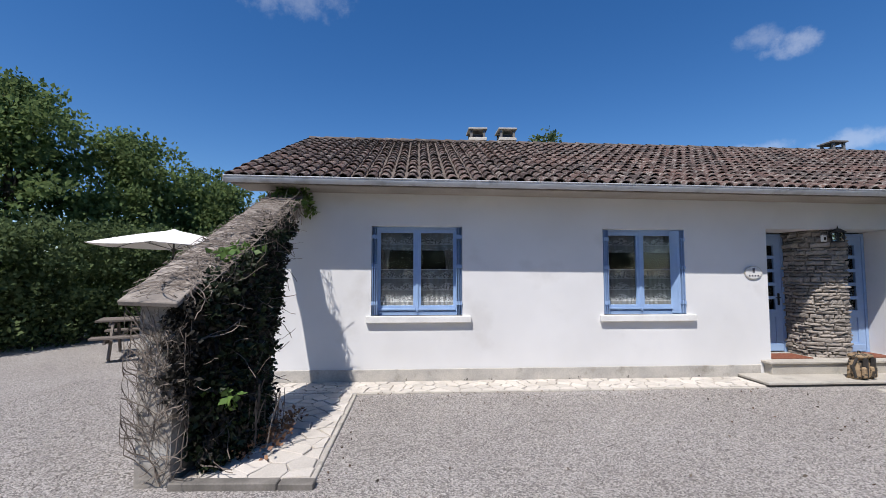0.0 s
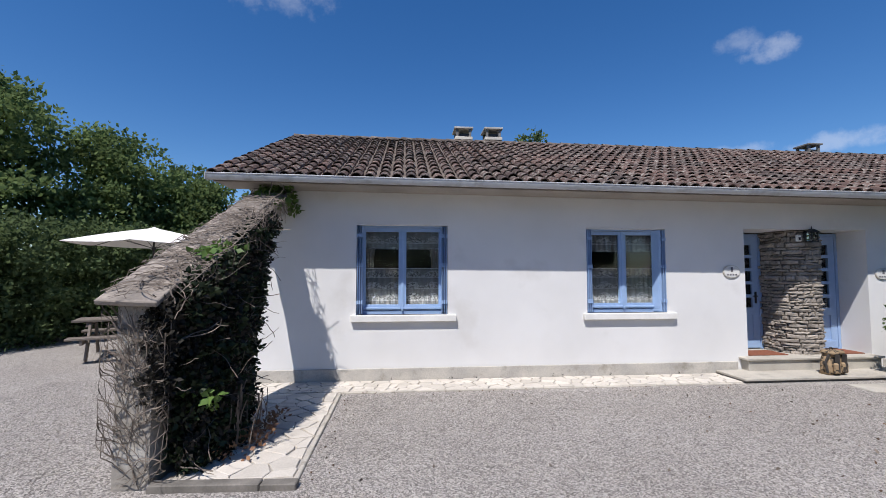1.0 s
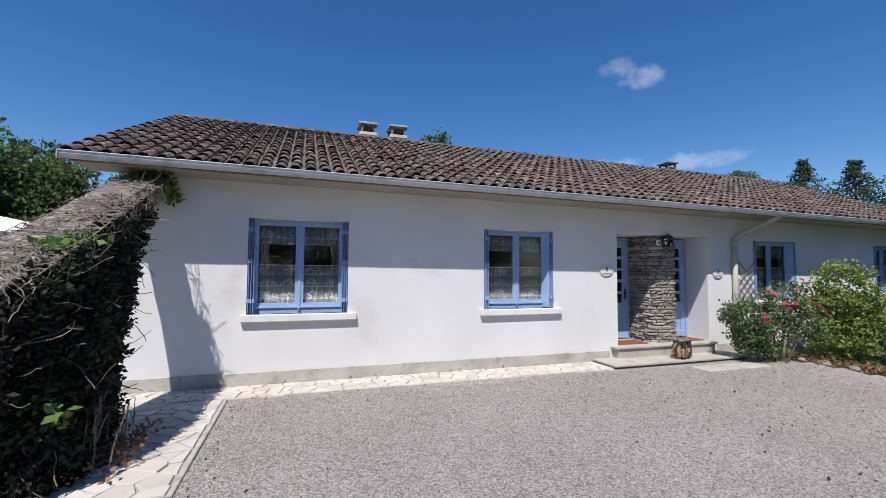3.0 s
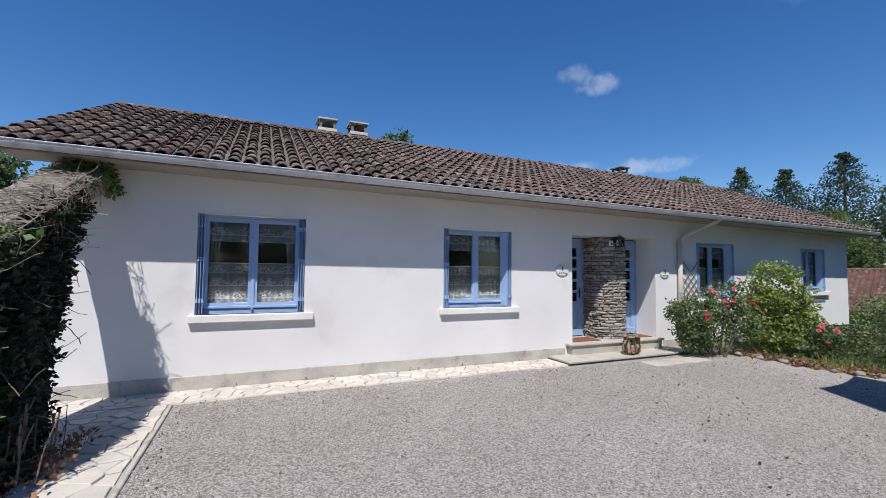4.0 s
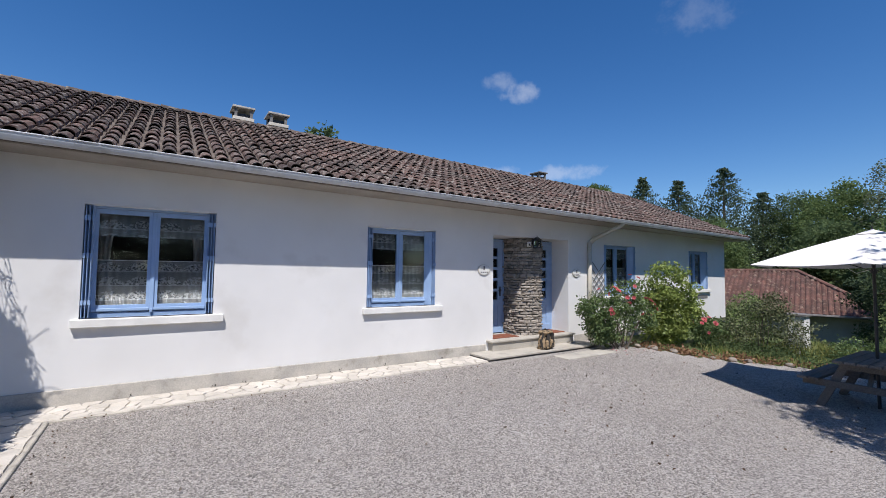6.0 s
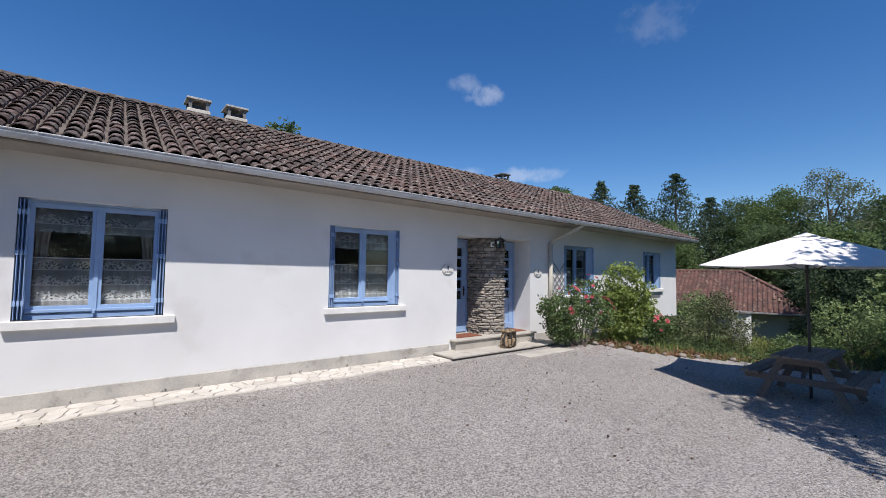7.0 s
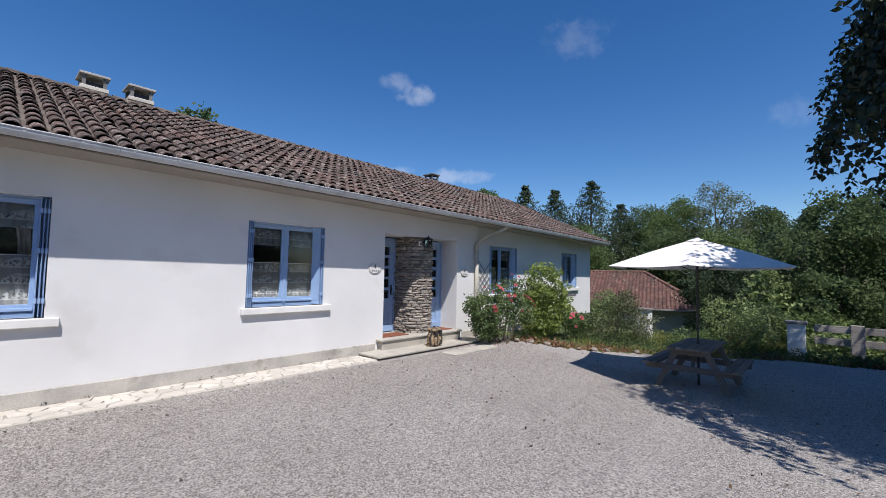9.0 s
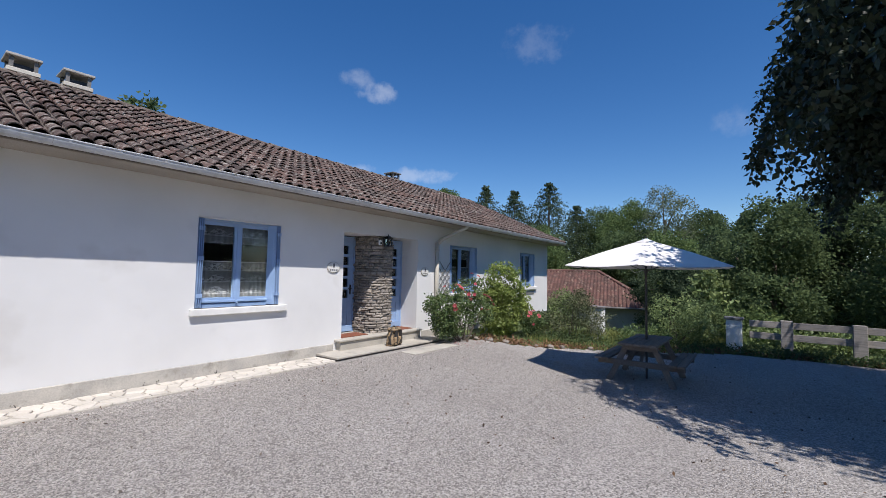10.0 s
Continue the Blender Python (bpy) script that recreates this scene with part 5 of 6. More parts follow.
# ---- trees ----
left = [(-14.5, 5.5, 5.5, 5.2), (-13.2, 9.2, 6.2, 5.2), (-11.4, 12.0, 7.0, 5.0), (-9.6, 14.2, 6.1, 4.7), (-7.6, 16.0, 5.2, 4.3), (-5.4, 17.3, 4.7, 4.0), (-3.4, 19.0, 4.9, 4.0)]
for i, (x, y, h, w) in enumerate(left):
    broad_tree("hedge_tree", (x, y, -0.02), h, w, M_LEAF_B, "tall leafy tree rising behind the hedge", 100 + i, per=70, count=38, size=0.14, blobs=10, low=0.12, group="trees behind the hedge")
hl = [(-12.0, 2.0), (-10.8, 6.0), (-9.4, 9.5), (-8.0, 12.0), (-5.5, 14.2), (-2.8, 16.0)]
rngn = np.random.default_rng(90)
pts = []
for _ in range(1500):
    k = rngn.integers(0, len(hl) - 1)
    u = rngn.random()
    x, y = (hl[k][j] + (hl[k + 1][j] - hl[k][j]) * u for j in (0, 1))
    pts.append((x + rngn.uniform(-0.8, 0.6), y + rngn.uniform(-0.6, 0.8), rngn.uniform(0.0, 2.9)))
v, f = leaves(pts, 0.34, 42, 0.11, 91)
tagged(foliage("hedge", v, f, M_LEAF_A), label="dense dark green mixed hedge edging the yard", category="hedge", kind="stuff")

# Added out of view: darkens the window reflections and trims sky fill.
pts = []
for _ in range(2400):
    u = rngn.random()
    pts.append((-16 + 30 * u + rngn.uniform(-0.5, 0.5), -10.5 - 2.5 * u + rngn.uniform(-1.0, 1.0), rngn.uniform(-0.1, 5.5) * (0.9 + 0.1 * math.sin(u * 37))))
v, f = leaves(pts, 0.48, 24, 0.18, 93)
tagged(foliage("unseen_hedge", v, f, M_LEAF_L), label="unseen tall hedge added to darken window reflections and sky fill", category="hedge", kind="stuff")

FAR = [
    ("c", 41.0, 24.5, 0.216, 8.0), ("c", 42.6, 21.7, 0.205, 9.5), ("c", 44.2, 18.3, 0.222, 11.0), ("c", 47.0, 16.2, 0.165, 8.0), ("b", 39.0, 28.5, 0.195, 6.0),
    ("a", 47.0, 13.4, 0.140, 8.5), ("b", 44.0, 9.8, 0.150, 8.0), ("e", 42.0, 6.4, 0.178, 7.0), ("a", 45.0, 4.0, 0.125, 8.0), ("c", 52.0, 3.2, 0.135, 8.0), ("c", 52.0, 0.9, 0.135, 8.0),
    ("c", 36.0, -2.0, 0.15, 7.0), ("b", 33.0, 14.5, 0.085, 7.5), ("a", 37.0, 9.0, 0.085, 7.5), ("b", 35.0, 5.0, 0.075, 7.0), ("a", 30.0, 1.0, 0.075, 7.0), ("a", 39.0, 17.0, 0.10, 7.0), ("b", 38.0, 21.0, 0.10, 7.0),
    ("c", 33.0, 36.0, 0.19, 6.0), ("a", 40.0, 32.0, 0.18, 7.0),
]
for i, (sort, x, y, el, w) in enumerate(FAR):
    z = float(land(x, y))
    r = math.hypot(x, y + 0.4)
    h = 1.62 + el * r - z
    if sort == "c":
        conifer("fir_tree", (x, y, z), h, w, M_LEAF_D, "tall dark fir tree in the wood past the garden", 200 + i, group="firs in the wood")
    else:
        mat, lab = {"a": (M_LEAF_A, "broad green tree in the wood past the garden"), "b": (M_LEAF_B, "light green broad tree in the wood"), "e": (M_LEAF_E, "pale airy birch tree in the wood")}[sort]
        broad_tree("wood_tree", (x, y, z), h, w, mat, lab, 200 + i, per=50 if sort != "e" else 34, count=72 if sort != "e" else 46, size=0.17 if sort != "e" else 0.14, group="broad trees in the wood")
SHADE = [(19.0, -0.7, 5.0, 4.6, "a"), (21.5, -4.0, 6.0, 6.0, "a"), (23.5, 0.9, 4.8, 4.6, "c"), (18.0, -5.6, 6.2, 6.0, "a"), (26.0, 3.6, 4.2, 4.6, "c"), (22.5, -2.5, 6.4, 5.0, "c"), (26.5, -5.0, 7.5, 6.5, "c"), (18.0, -9.0, 7.0, 6.0, "c"), (27.0, -2.0, 6.0, 6.0, "c")]
for i, (x, y, h, w, s) in enumerate(SHADE):
    z = float(land(x, y))
    broad_tree("garden_tree", (x, y, z), h - z * 0.6, w, M_LEAF_C if s == "c" else M_LEAF_A, "dense dark leafed tree behind the fence", 300 + i, per=56, count=72, size=0.10, low=0.05, group="trees behind the fence")
broad_tree("back_tree", (7.6, 25.0, 0.0), 10.4, 4.6, M_LEAF_A, "tree top showing over the house ridge", 331, per=26, count=14, size=0.24)
conifer("fir_tree", (25.0, 24.0, -1.0), 9.5, 5.0, M_LEAF_D, "dark fir tree behind the house", 333)

# overhanging lime tree beside the yard
big = thing("lime_tree", (8.7, -5.65, -0.27), label="large lime tree with drooping leafy branches shading the yard", category="tree")
bl = [(-2.15, 2.5, 6.0, 2.0, 2.0, 1.9), (1.7, 2.9, 4.9, 1.8, 1.7, 1.7), (0.0, 2.8, 5.9, 2.2, 2.1, 1.8), (0.6, 0.6, 6.6, 2.1, 2.3, 2.4), (-2.9, 0.5, 6.2, 2.0, 2.2, 2.0), (-0.6, 0.2, 8.0, 2.4, 2.4, 2.2), (1.5, 2.0, 5.4, 1.7, 1.8, 1.7), (-1.4, -1.4, 6.0, 2.4, 2.0, 2.2), (0.2, 1.2, 4.9, 2.0, 1.8, 1.4)]
part("trunk", limbs(bmesh.new(), (0, 0, -0.2), (-0.3, 0.4, 8.0), bl, 0.28, 51, 10), M_BARK, big, smooth=True)
c = clump_centres(bl, 400, 52, 0.15)
v, f = leaves(c, 0.40, 42, 0.125, 53, droop=0.7)
sprays = []
rng = random.Random(54)
for i in range(150):
    b = bl[(0, 2, 6)[i % 3]]
    a = rng.uniform(0.2, 2.9)
    x, y, z = b[0] + b[3] * math.cos(a), b[1] + b[4] * math.sin(a), b[2] - b[5] * rng.uniform(0.1, 0.8)
    for k in range(rng.randint(5, 14)):
        sprays.append((x + 0.05 * k * math.cos(a), y + 0.045 * k * math.sin(a), z - 0.11 * k))
v2, f2 = leaves(sprays, 0.10, 7, 0.10, 55, droop=1.6)
# Crown leaves carry the silhouette's darkness in their colour.
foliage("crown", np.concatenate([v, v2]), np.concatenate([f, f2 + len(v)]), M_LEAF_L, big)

# ---- neighbour's house ----
nb = thing("neighbour_house", (30.9, 8.3, -3.1), 105.1, label="low neighbouring house with red-brown hipped tile roof", category="house")
L0, L1, DEP, EZ, RZ = -3.0, 13.0, 4.6, 2.85, 5.0
part("wall", boxed(L0 + 0.5, L1 - 0.5, -DEP + 0.5, DEP - 0.5, 0, EZ + 0.05), M_HOUSE2, nb)
bm = bmesh.new()
e = [bm.verts.new(p) for p in ((L0, -DEP, EZ), (L1, -DEP, EZ), (L1, DEP, EZ), (L0, DEP, EZ))]
r = [bm.verts.new(p) for p in ((0.6, 0, RZ), (L1 - 3.6, 0, RZ))]
for q in ((e[0], e[1], r[1], r[0]), (e[2], e[3], r[0], r[1]), (e[3], e[0], r[0]), (e[1], e[2], r[1]), (e[3], e[2], e[1], e[0])):
    bm.faces.new(q)
roof2 = part("roof", bm, M_ROOF2, nb)
vs, fs = [], []
for face in (-1, 1):
    for i in range(int((L1 - L0) / 0.215)):
        x = L0 + 0.11 + i * 0.215
        top = min(1.0, (x - L0) / 3.6, (L1 - x) / 3.6)
        for j in range(int(14 * top)):
            s0, s1 = j / 14, (j + 1.1) / 14
            b = len(vs)
            for s, rr in ((s0, 0.085), (s1, 0.07)):
                yy, zz = face * DEP * (1 - s), EZ + (RZ - EZ) * s + 0.01
                for q in range(5):
                    a = math.pi * q / 4
                    vs.append((x + rr * math.cos(a), yy, zz + 0.06 * math.sin(a) + (0.02 if rr > 0.08 else 0)))
            for q in range(4):
                fs.append((b + q, b + q + 1, b + 6 + q, b + 5 + q))
raw("tiles", vs, fs, M_ROOF2, roof2)
part("ridge_tiles", tube(bmesh.new(), [(0.5, 0, RZ + 0.03), (L1 - 3.5, 0, RZ + 0.03)], 0.11, 8), M_ROOF2, roof2)
for y in (-1, 1):
    part("hip_tiles", tube(bmesh.new(), [(0.6, 0, RZ + 0.03), (L0, y * DEP, EZ + 0.05)], 0.11, 8), M_ROOF2, roof2)
part("gutter", tube(bmesh.new(), [(L0, DEP + 0.06, EZ - 0.02), (L1, DEP + 0.06, EZ - 0.02)], 0.07, 8), M_SLATE, nb)
part("chimney", boxed(4.2, 4.7, -0.25, 0.25, RZ - 0.2, RZ + 0.22, 0.02), M_CHIM, nb)
for x in (1.5, 5.5):
    w = part("window", boxed(x, x + 1.1, DEP - 0.51, DEP - 0.47, 1.0, 2.2), M_WHITE, nb)
    part("pane", boxed(x + 0.08, x + 1.02, DEP - 0.47, DEP - 0.46, 1.08, 2.12), M_SLATE, w)

# ---- crazy paving ----


def clip(poly, px, py, nx, ny):
    """Keep the side of a convex outline where (p - (px, py)) . n <= 0."""
    out = []
    for i, a in enumerate(poly):
        b = poly[(i + 1) % len(poly)]
        da = (a[0] - px) * nx + (a[1] - py) * ny
        db = (b[0] - px) * nx + (b[1] - py) * ny
        if da <= 0:
            out.append(a)
        if da * db < 0:
            k = da / (da - db)
            out.append((a[0] + (b[0] - a[0]) * k, a[1] + (b[1] - a[1]) * k))
    return out


def crazy(outline, spacing, gap, parent, seed, z0, z1):
    rng = random.Random(seed)
    xs, ys = [p[0] for p in outline], [p[1] for p in outline]
    seeds = []
    tries = 0
    area = (max(xs) - min(xs)) * (max(ys) - min(ys))
    while len(seeds) < area / spacing ** 2 * 1.05 and tries < 6000:
        tries += 1
        p = (rng.uniform(min(xs), max(xs)), rng.uniform(min(ys), max(ys)))
        if all(math.hypot(p[0] - q[0], (p[1] - q[1])) > spacing * 0.66 for q in seeds):
            seeds.append(p)
    for p in seeds:
        poly = list(outline)
        for q in seeds:
            if q is p or math.hypot(q[0] - p[0], q[1] - p[1]) > spacing * 4:
                continue
            nx, ny = q[0] - p[0], q[1] - p[1]
            ln = math.hypot(nx, ny)
            nx, ny = nx / ln, ny / ln
            poly = clip(poly, (p[0] + q[0]) / 2 - nx * gap / 2, (p[1] + q[1]) / 2 - ny * gap / 2, nx, ny)
            if len(poly) < 3:
                break
        if len(poly) < 3:
            continue
        cx, cy = sum(a[0] for a in poly) / len(poly), sum(a[1] for a in poly) / len(poly)
        n = len(poly)
        top = z1 + rng.uniform(-0.004, 0.004)
        poly = [(a[0] + rng.uniform(-0.012, 0.012), a[1] + rng.uniform(-0.012, 0.012)) for a in poly]
        vs = [(a[0], a[1], z0) for a in poly] + [(a[0], a[1], top - 0.006) for a in poly] + [(cx + (a[0] - cx) * 0.95, cy + (a[1] - cy) * 0.95, top) for a in poly]
        vs = [(a, b, c + float(dip(b))) for a, b, c in vs]
        fs = [tuple(range(2 * n, 3 * n))]
        for r in (0, n):
            fs += [(r + i, r + (i + 1) % n, r + n + (i + 1) % n, r + n + i) for i in range(n)]
        raw("flagstone", vs, fs, M_FLAG, parent)


path = thing("pavement", label="crazy paving path of pale irregular flagstones", category="path", kind="structure")
PATH_Y = 5.87
FLAGS_Z = 0.022


def joint_bed(x0, x1, y0, y1):
    bm = bmesh.new()
    rows = [y0 + (y1 - y0) * k / 8 for k in range(9)]
    lo = [[bm.verts.new((x, y, -0.16)) for x in (x0, x1)] for y in rows]
    hi = [[bm.verts.new((x, y, FLAGS_Z - 0.016 + float(dip(y)))) for x in (x0, x1)] for y in rows]
    for k in range(8):
        bm.faces.new((hi[k][0], hi[k][1], hi[k + 1][1], hi[k + 1][0]))
        bm.faces.new((lo[k][0], lo[k + 1][0], hi[k + 1][0], hi[k][0]))
        bm.faces.new((lo[k][1], lo[k + 1][1], hi[k + 1][1], hi[k][1]))
    bm.faces.new((lo[0][0], lo[0][1], hi[0][1], hi[0][0]))
    bm.faces.new((lo[8][0], lo[8][1], hi[8][1], hi[8][0]))
    part("joint_bed", bm, M_JOINT, path)


joint_bed(-2.3, 5.25, PATH_Y, 6.478)
joint_bed(-1.92, -0.86, 3.2, PATH_Y)
crazy([(-2.28, PATH_Y + 0.02), (5.25, PATH_Y + 0.02), (5.25, 6.475), (-2.28, 6.475)], 0.185, 0.016, path, 3, -0.02, FLAGS_Z)
crazy([(-1.90, 3.27), (-0.88, 3.27), (-0.92, PATH_Y), (-1.90, PATH_Y)], 0.21, 0.018, path, 4, -0.02, FLAGS_Z)
crazy([(9.1, 5.75), (10.1, 5.75), (10.0, 6.45), (9.1, 6.45)], 0.36, 0.03, path, 6, -0.05, 0.02)
rng = random.Random(12)
curb = thing("curb", label="grey stone kerb edging the crazy paving path", category="kerb", kind="structure")


def curb_run(a, b, wide, high, material):
    a, b = Vector((*a, 0)), Vector((*b, 0))
    ln = (b - a).length
    d = (b - a) / ln
    turn = math.degrees(math.atan2(d.y, d.x))
    s = 0.0
    while s < ln - 0.02:
        e = min(s + rng.uniform(0.7, 1.0), ln)
        p = a + d * s
        m = Matrix.Translation(p) @ pose(0, 0, 0, 0, 0, turn)
        bm = boxed(0.003, e - s - 0.003, -wide / 2, wide / 2, -0.12, high + rng.uniform(-0.006, 0.006), 0.008, m)
        for v in bm.verts:
            v.co.z += float(dip(v.co.y))
        part("kerb_stone", bm, material, curb)
        s = e


curb_run((-1.92, 3.17), (-0.80, 3.12), 0.10, 0.055, M_CURB)
curb_run((-0.84, 3.18), (-0.88, 5.83), 0.04, 0.024, M_KERB)
curb_run((-0.87, 5.85), (5.24, 5.85), 0.036, 0.022, M_KERB)

# ---- stone pier between the doors ----
pier_t = thing("stone_pier", label="rough grey rubble stone pier between the two doors", category="pier", kind="structure")
plan = [(6.80, 7.268), (6.81, 7.05), (6.83, 6.80), (6.90, 6.66), (7.02, 6.61), (7.40, 6.60), (7.47, 6.66), (7.475, 7.19)]
part("core", prism(bmesh.new(), [(x + (0.012 if x < 7.2 else -0.012), y + 0.012 if y < 7.0 else y) for x, y in plan], 0.2, REC[3]), M_MORTAR, pier_t)
lens = [0.0]
for a, b in zip(plan, plan[1:]):
    lens.append(lens[-1] + math.hypot(b[0] - a[0], b[1] - a[1]))


def along(s):
    s = min(max(s, 0), lens[-1] - 1e-4)
    i = max(k for k in range(len(lens) - 1) if lens[k] <= s)
    u = (s - lens[i]) / (lens[i + 1] - lens[i])
    return plan[i][0] + (plan[i + 1][0] - plan[i][0]) * u, plan[i][1] + (plan[i + 1][1] - plan[i][1]) * u


rng = random.Random(17)


def pier_stone(s, e, z, h):
    """One rough stone of the pier, from s to e along its plan and h high."""
    vs = []
    cols = 4
    proud = rng.uniform(0.018, 0.055)
    tilt = rng.uniform(-0.007, 0.007)
    for r, (grow, out) in enumerate(((0.0, -0.01), (0.002, proud * 0.6), (0.020, proud))):
        lean = tilt * (0.7, 0.9, 1.1)[r]
        for zz in (z + 0.005 + min(grow, h * 0.25), z + h - 0.005 - min(grow, h * 0.25)):
            for i in range(cols + 1):
                q = s + 0.008 + grow + (e - s - 0.016 - 2 * grow) * i / cols
                x0, y0 = along(q)
                x1, y1 = along(q + 0.01)
                x2, y2 = along(q - 0.01)
                d = math.hypot(x1 - x2, y1 - y2) or 1
                j = out + rng.uniform(-0.008, 0.008)
                vs.append((x0 + (y1 - y2) / d * j, y0 - (x1 - x2) / d * j, zz + (rng.uniform(-0.008, 0.008) + lean * (i - 2)) * (r > 0)))
    w = cols + 1
    fs = []
    for r in (0, 1):
        lo, up = r * 2 * w, (r + 1) * 2 * w
        for i in range(cols):
            fs.append((lo + i, lo + i + 1, up + i + 1, up + i))
            fs.append((up + w + i, up + w + i + 1, lo + w + i + 1, lo + w + i))
        fs.append((lo, up, up + w, lo + w))
        fs.append((lo + cols, lo + w + cols, up + w + cols, up + cols))
    for i in range(cols):
        fs.append((4 * w + i, 4 * w + i + 1, 5 * w + i + 1, 5 * w + i))
    raw("stone", vs, fs, M_STONE, pier_t)


z = 0.205
while z < REC[3] - 0.03:
    h = min(rng.uniform(0.045, 0.10), REC[3] - 0.005 - z)
    s = 0.02 + rng.uniform(0, 0.1)
    while s < lens[-1] - 0.05:
        e = min(s + rng.uniform(0.09, 0.33), lens[-1])
        if h > 0.075 and rng.random() < 0.25:
            k = rng.uniform(0.4, 0.6)
            pier_stone(s, e, z, h * k)
            pier_stone(s, e, z + h * k, h * (1 - k))
        else:
            pier_stone(s, e, z, h)
        s = e
    z += h

# ---- loose gravel stones ----
rngn = np.random.default_rng(77)
n = 42000
gx = rngn.uniform(-1.0, 9.0, n)
gy = 1.2 + (5.68 - 1.2) * rngn.random(n)
ok = (gx > -0.78) | (gy < 3.0)
gx, gy = gx[ok], gy[ok]
n2 = 9000
gx = np.concatenate([gx, rngn.uniform(-5.5, -2.3, n2)])
gy = np.concatenate([gy, rngn.uniform(2.6, 7.0, n2)])
n = len(gx)
gz = land(gx, gy)
oct_v = np.array([(1, 0, 0), (-0.5, 0.87, 0), (-0.5, -0.87, 0), (0.1, 0.05, 0.8), (0, 0, -0.6)])
oct_f = np.array([(0, 1, 3), (1, 2, 3), (2, 0, 3), (1, 0, 4), (2, 1, 4), (0, 2, 4)])
sc = rngn.uniform(0.005, 0.0125, n)
an = rngn.uniform(0, 6.28, n)
ca, sa = np.cos(an), np.sin(an)
base = oct_v[None] * sc[:, None, None] * rngn.uniform(0.7, 1.3, (n, 5, 3))
v = np.stack([base[:, :, 0] * ca[:, None] - base[:, :, 1] * sa[:, None] + gx[:, None], base[:, :, 0] * sa[:, None] + base[:, :, 1] * ca[:, None] + gy[:, None], base[:, :, 2] + gz[:, None] + 0.003], 2).reshape(-1, 3)
f = (oct_f[None] + 5 * np.arange(n)[:, None, None]).reshape(-1, 3)
tagged(foliage("gravel_stones", v, f, M_STONES), label="loose grey and pinkish pea gravel stones", category="gravel", kind="stuff")
pet = np.stack([rngn.uniform(8.1, 9.3, 70), rngn.uniform(4.8, 5.4, 70), np.full(70, 0.008)], 1)
pet[:, 2] += land(pet[:, 0], pet[:, 1])
v, f = leaves(pet, 0.05, 2, 0.018, 78)
tagged(foliage("fallen_petals", v, f, M_PETAL), label="fallen pink petals on the gravel", category="petals", kind="stuff")
lv = np.stack([rngn.uniform(-0.7, 8.0, 60), rngn.uniform(3.0, 5.65, 60), np.full(60, 0.012)], 1)
lv[:, 2] += land(lv[:, 0], lv[:, 1])
v, f = leaves(lv, 0.02, 1, 0.045, 79)
tagged(foliage("fallen_leaves", v, f, M_TWIG), label="few dry brown leaves lying on the gravel", category="leaves", kind="stuff")

rngn = np.random.default_rng(97)
n = 170
kx, ky = rngn.uniform(-0.8, 5.1, n), 5.83 - rngn.random(n) ** 2 * 0.5
side = rngn.random(n) < 0.35
kx, ky = np.where(side, -0.82 + rngn.random(n) ** 2 * 0.35, kx), np.where(side, rngn.uniform(3.2, 5.7, n), ky)
lv = np.stack([kx, ky, land(kx, ky) + 0.010], 1)
v, f = leaves(lv, 0.03, 1, 0.024, 98)
tagged(foliage("kerb_debris", v, f, M_LITTERDARK), label="dark dry leaf crumbs gathered along the kerb", category="leaf litter", kind="stuff")
wx = np.array([-0.2, 0.75, 1.15, 2.45, 2.6, 3.4, 4.6])
v, f = leaves(np.stack([wx, np.full(7, 6.46), dip(6.46) + 0.045 + 0 * wx], 1), 0.022, 5, 0.022, 99)
tagged(foliage("joint_weeds", v, f, M_IVYDRY), label="small dry weeds in the joint at the wall foot", category="weeds", kind="stuff")
gx, gy = rngn.uniform(3.5, 12.0, 420), rngn.uniform(-2.5, 5.0, 420)
keep = gx < np.array([bed_x(min(q, 5.35)) for q in gy]) - 0.1
lv = np.stack([gx, gy, land(gx, gy) + 0.010], 1)[keep]
v, f = leaves(lv, 0.02, 1, 0.035, 101)
tagged(foliage("blown_leaves", v, f, M_LITTERDARK), label="scattered brown leaf bits lying on gravel", category="leaves", kind="stuff")

# ---- roof tiles ----
PITCH, ROWS = 0.202, 15
slope_len = math.hypot(RIDGE_Y - EAVE_Y, ridge_z(5) - eave_z(5))
step = slope_len / ROWS
seg = 6


def tile_points(seed):
    rng = random.Random(seed)
    pts = []
    for v, r, lift, inner in ((0.0, 0.086, 0.034, 0.014), (0.0, 0.086, 0.034, 0.0), (step + 0.06, 0.070, 0.012, 0.0)):
        for k in range(seg + 1):
            a = math.radians(-8 + 196 * k / seg)
            pts.append(((r - inner) * math.cos(a) + rng.uniform(-0.002, 0.002), v, lift - 0.03 + (r - inner) * 0.92 * math.sin(a)))
    faces = []
    for row in (0, 1):
        for k in range(seg):
            a = row * (seg + 1) + k
            faces.append((a, a + 1, a + seg + 2, a + seg + 1))
    return pts, faces


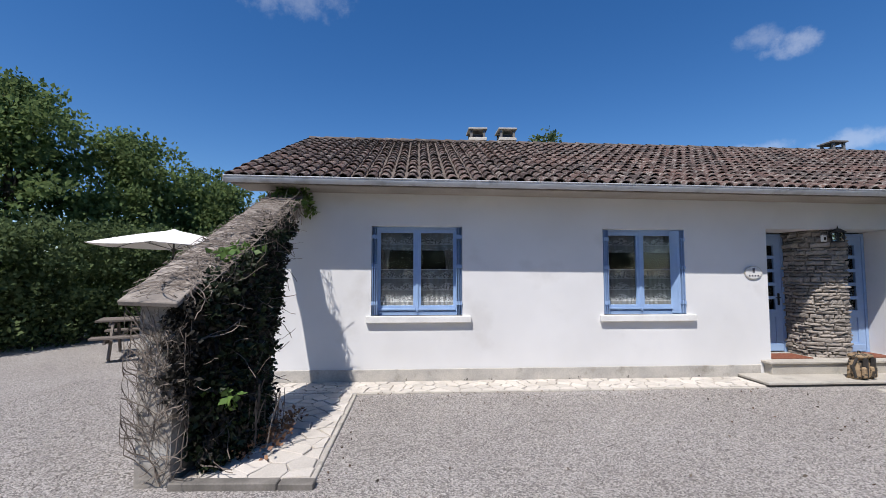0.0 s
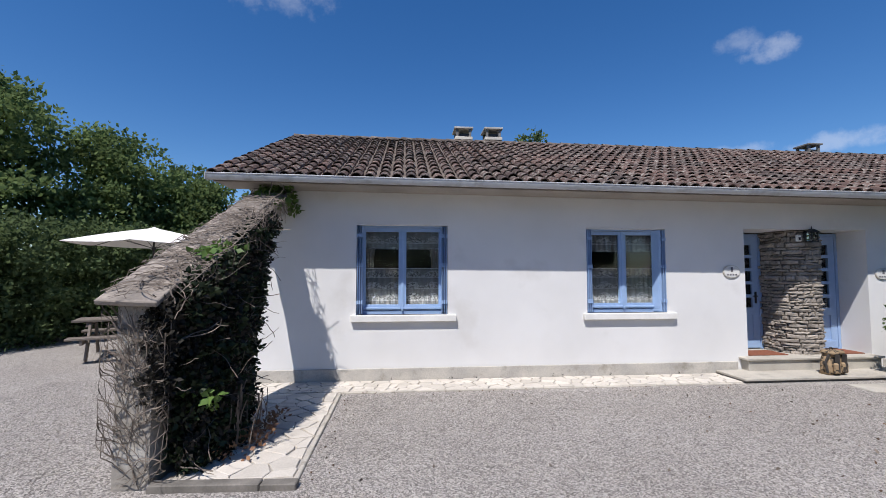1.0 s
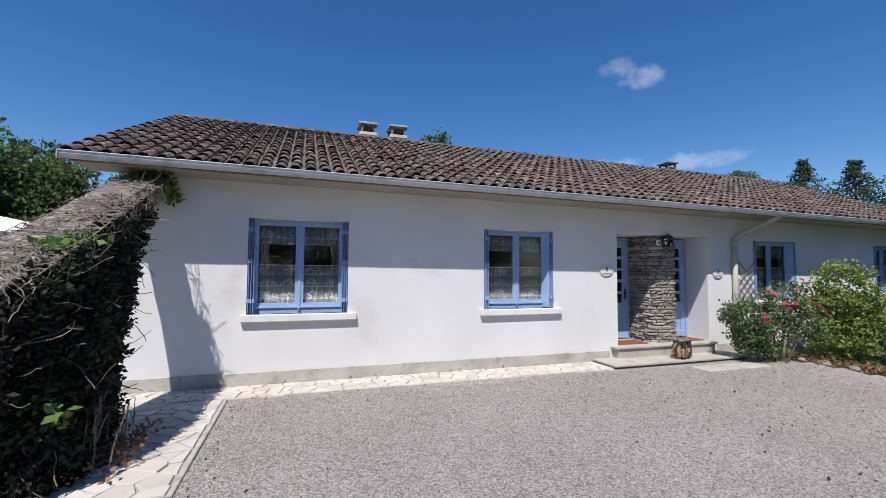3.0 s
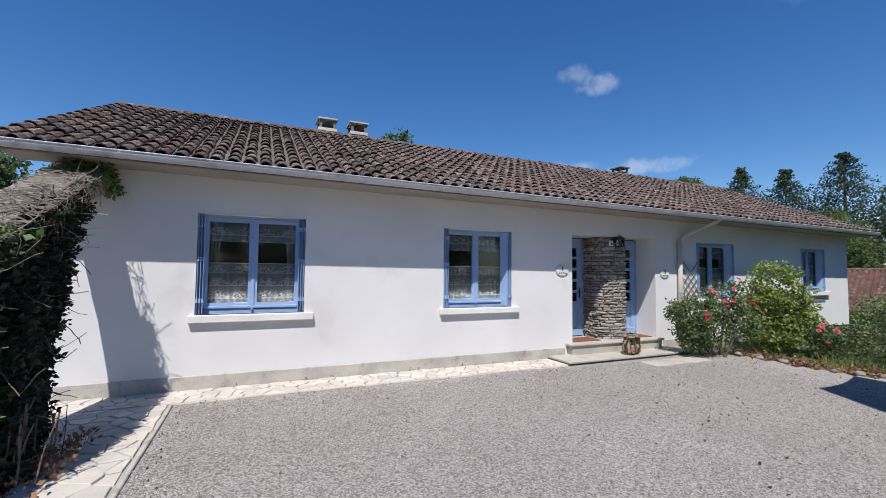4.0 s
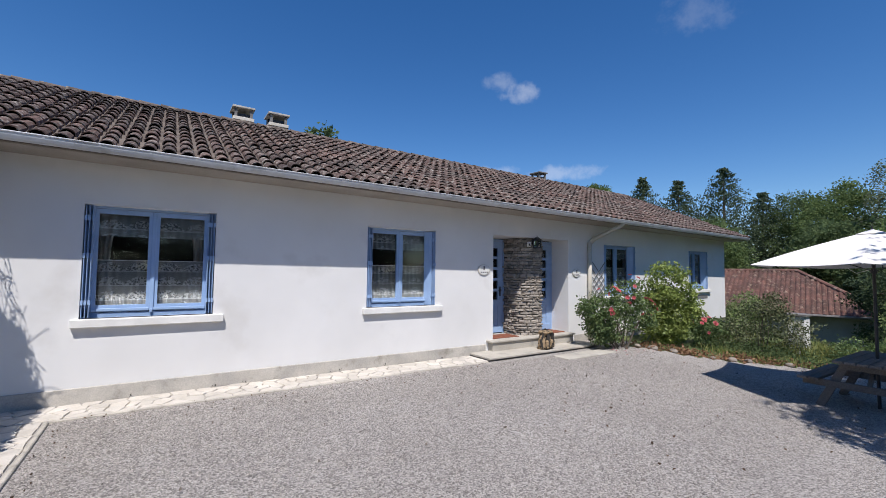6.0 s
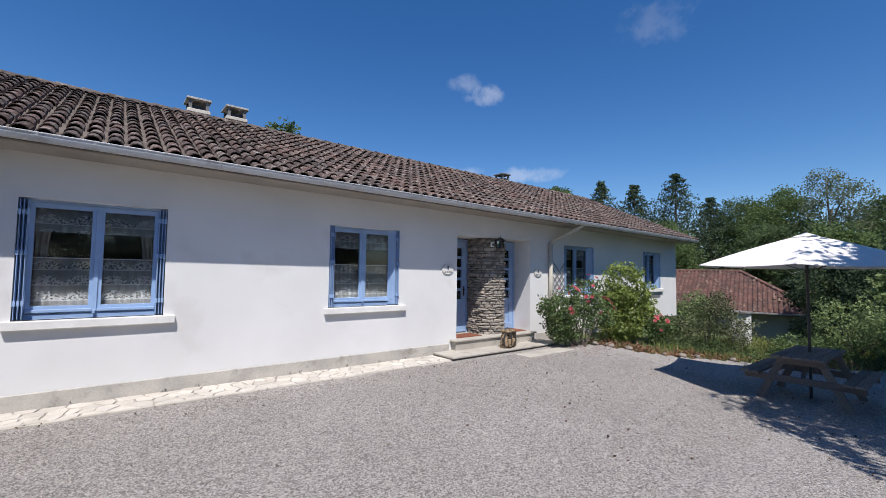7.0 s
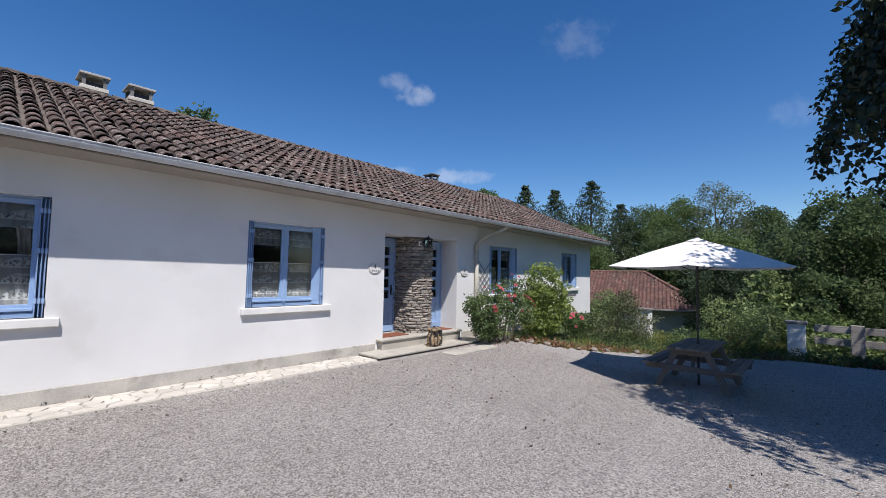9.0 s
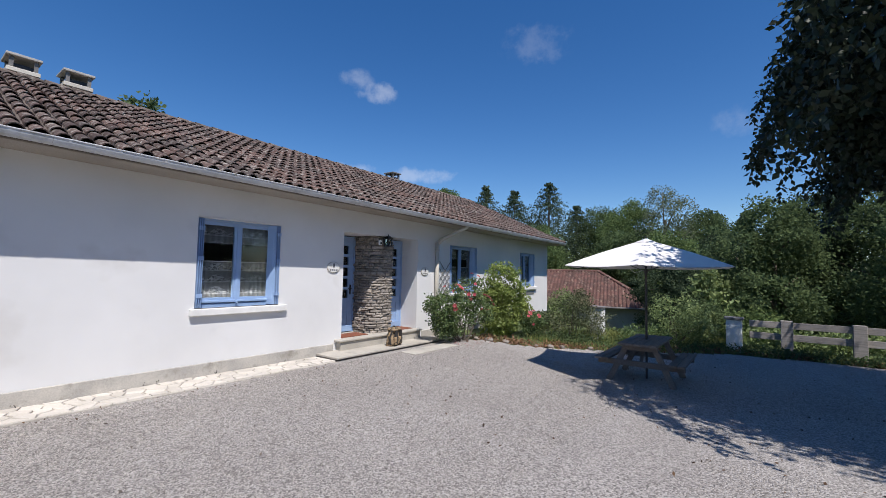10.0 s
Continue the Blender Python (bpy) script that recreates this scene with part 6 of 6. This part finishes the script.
tile_meshes = []
for s in range(4):
    pts, faces = tile_points(s)
    me = bpy.data.meshes.new("tile")
    me.from_pydata(pts, [], faces)
    me.materials.append(M_TILE)
    tile_meshes.append(me)
base_pts, base_faces = tile_points(9)
base_pts = np.array(base_pts)
base_faces = np.array(base_faces)
rng = random.Random(23)
far_v, far_f, made = [], [], 0
cols = int((ROOF_R - ROOF_L) / PITCH)
for c in range(cols + 1):
    x = ROOF_L + 0.06 + c * PITCH
    ang = math.atan2(ridge_z(x) - eave_z(x), RIDGE_Y - EAVE_Y)
    for r in range(ROWS):
        u = (r * step - 0.05) / slope_len
        yy = EAVE_Y + (RIDGE_Y - EAVE_Y) * u
        zz = eave_z(x) + (ridge_z(x) - eave_z(x)) * u
        m = Matrix.Translation((x + rng.uniform(-0.008, 0.008), yy + rng.uniform(-0.012, 0.012), zz + rng.uniform(-0.004, 0.008))) @ pose(0, 0, 0, math.degrees(ang) + rng.uniform(-1.0, 1.0), rng.uniform(-2, 2), rng.uniform(-1.6, 1.6))
        if x < 4.5 and r < 9 and made < 300:
            ob = new("tile", tile_meshes[made % 4])
            ob.parent = roof
            ob.matrix_basis = m
            made += 1
        else:
            p = base_pts @ np.array(m.to_3x3()).T + np.array(m.translation)
            far_f.append(base_faces + len(far_v) * len(base_pts))
            far_v.append(p)
ob = raw("tiles", np.concatenate(far_v).tolist(), np.concatenate(far_f).tolist(), M_TILES, roof)
ob["kind"] = "stuff"
vs, fs = [], []
x = ROOF_L
while x < ROOF_R:
    b = len(vs)
    for xx, r in ((x, 0.098), (x + 0.42, 0.084)):
        for k in range(7):
            a = math.radians(-5 + 190 * k / 6)
            vs.append((xx, RIDGE_Y + r * math.cos(a), ridge_z(xx) - 0.01 + r * 0.85 * math.sin(a) + (0.012 if r > 0.09 else 0) + rng.uniform(-0.004, 0.004)))
    fs += [(b + k, b + k + 1, b + 8 + k, b + 7 + k) for k in range(6)]
    x += 0.385
ob = raw("ridge_tiles", vs, fs, M_RIDGE, roof)
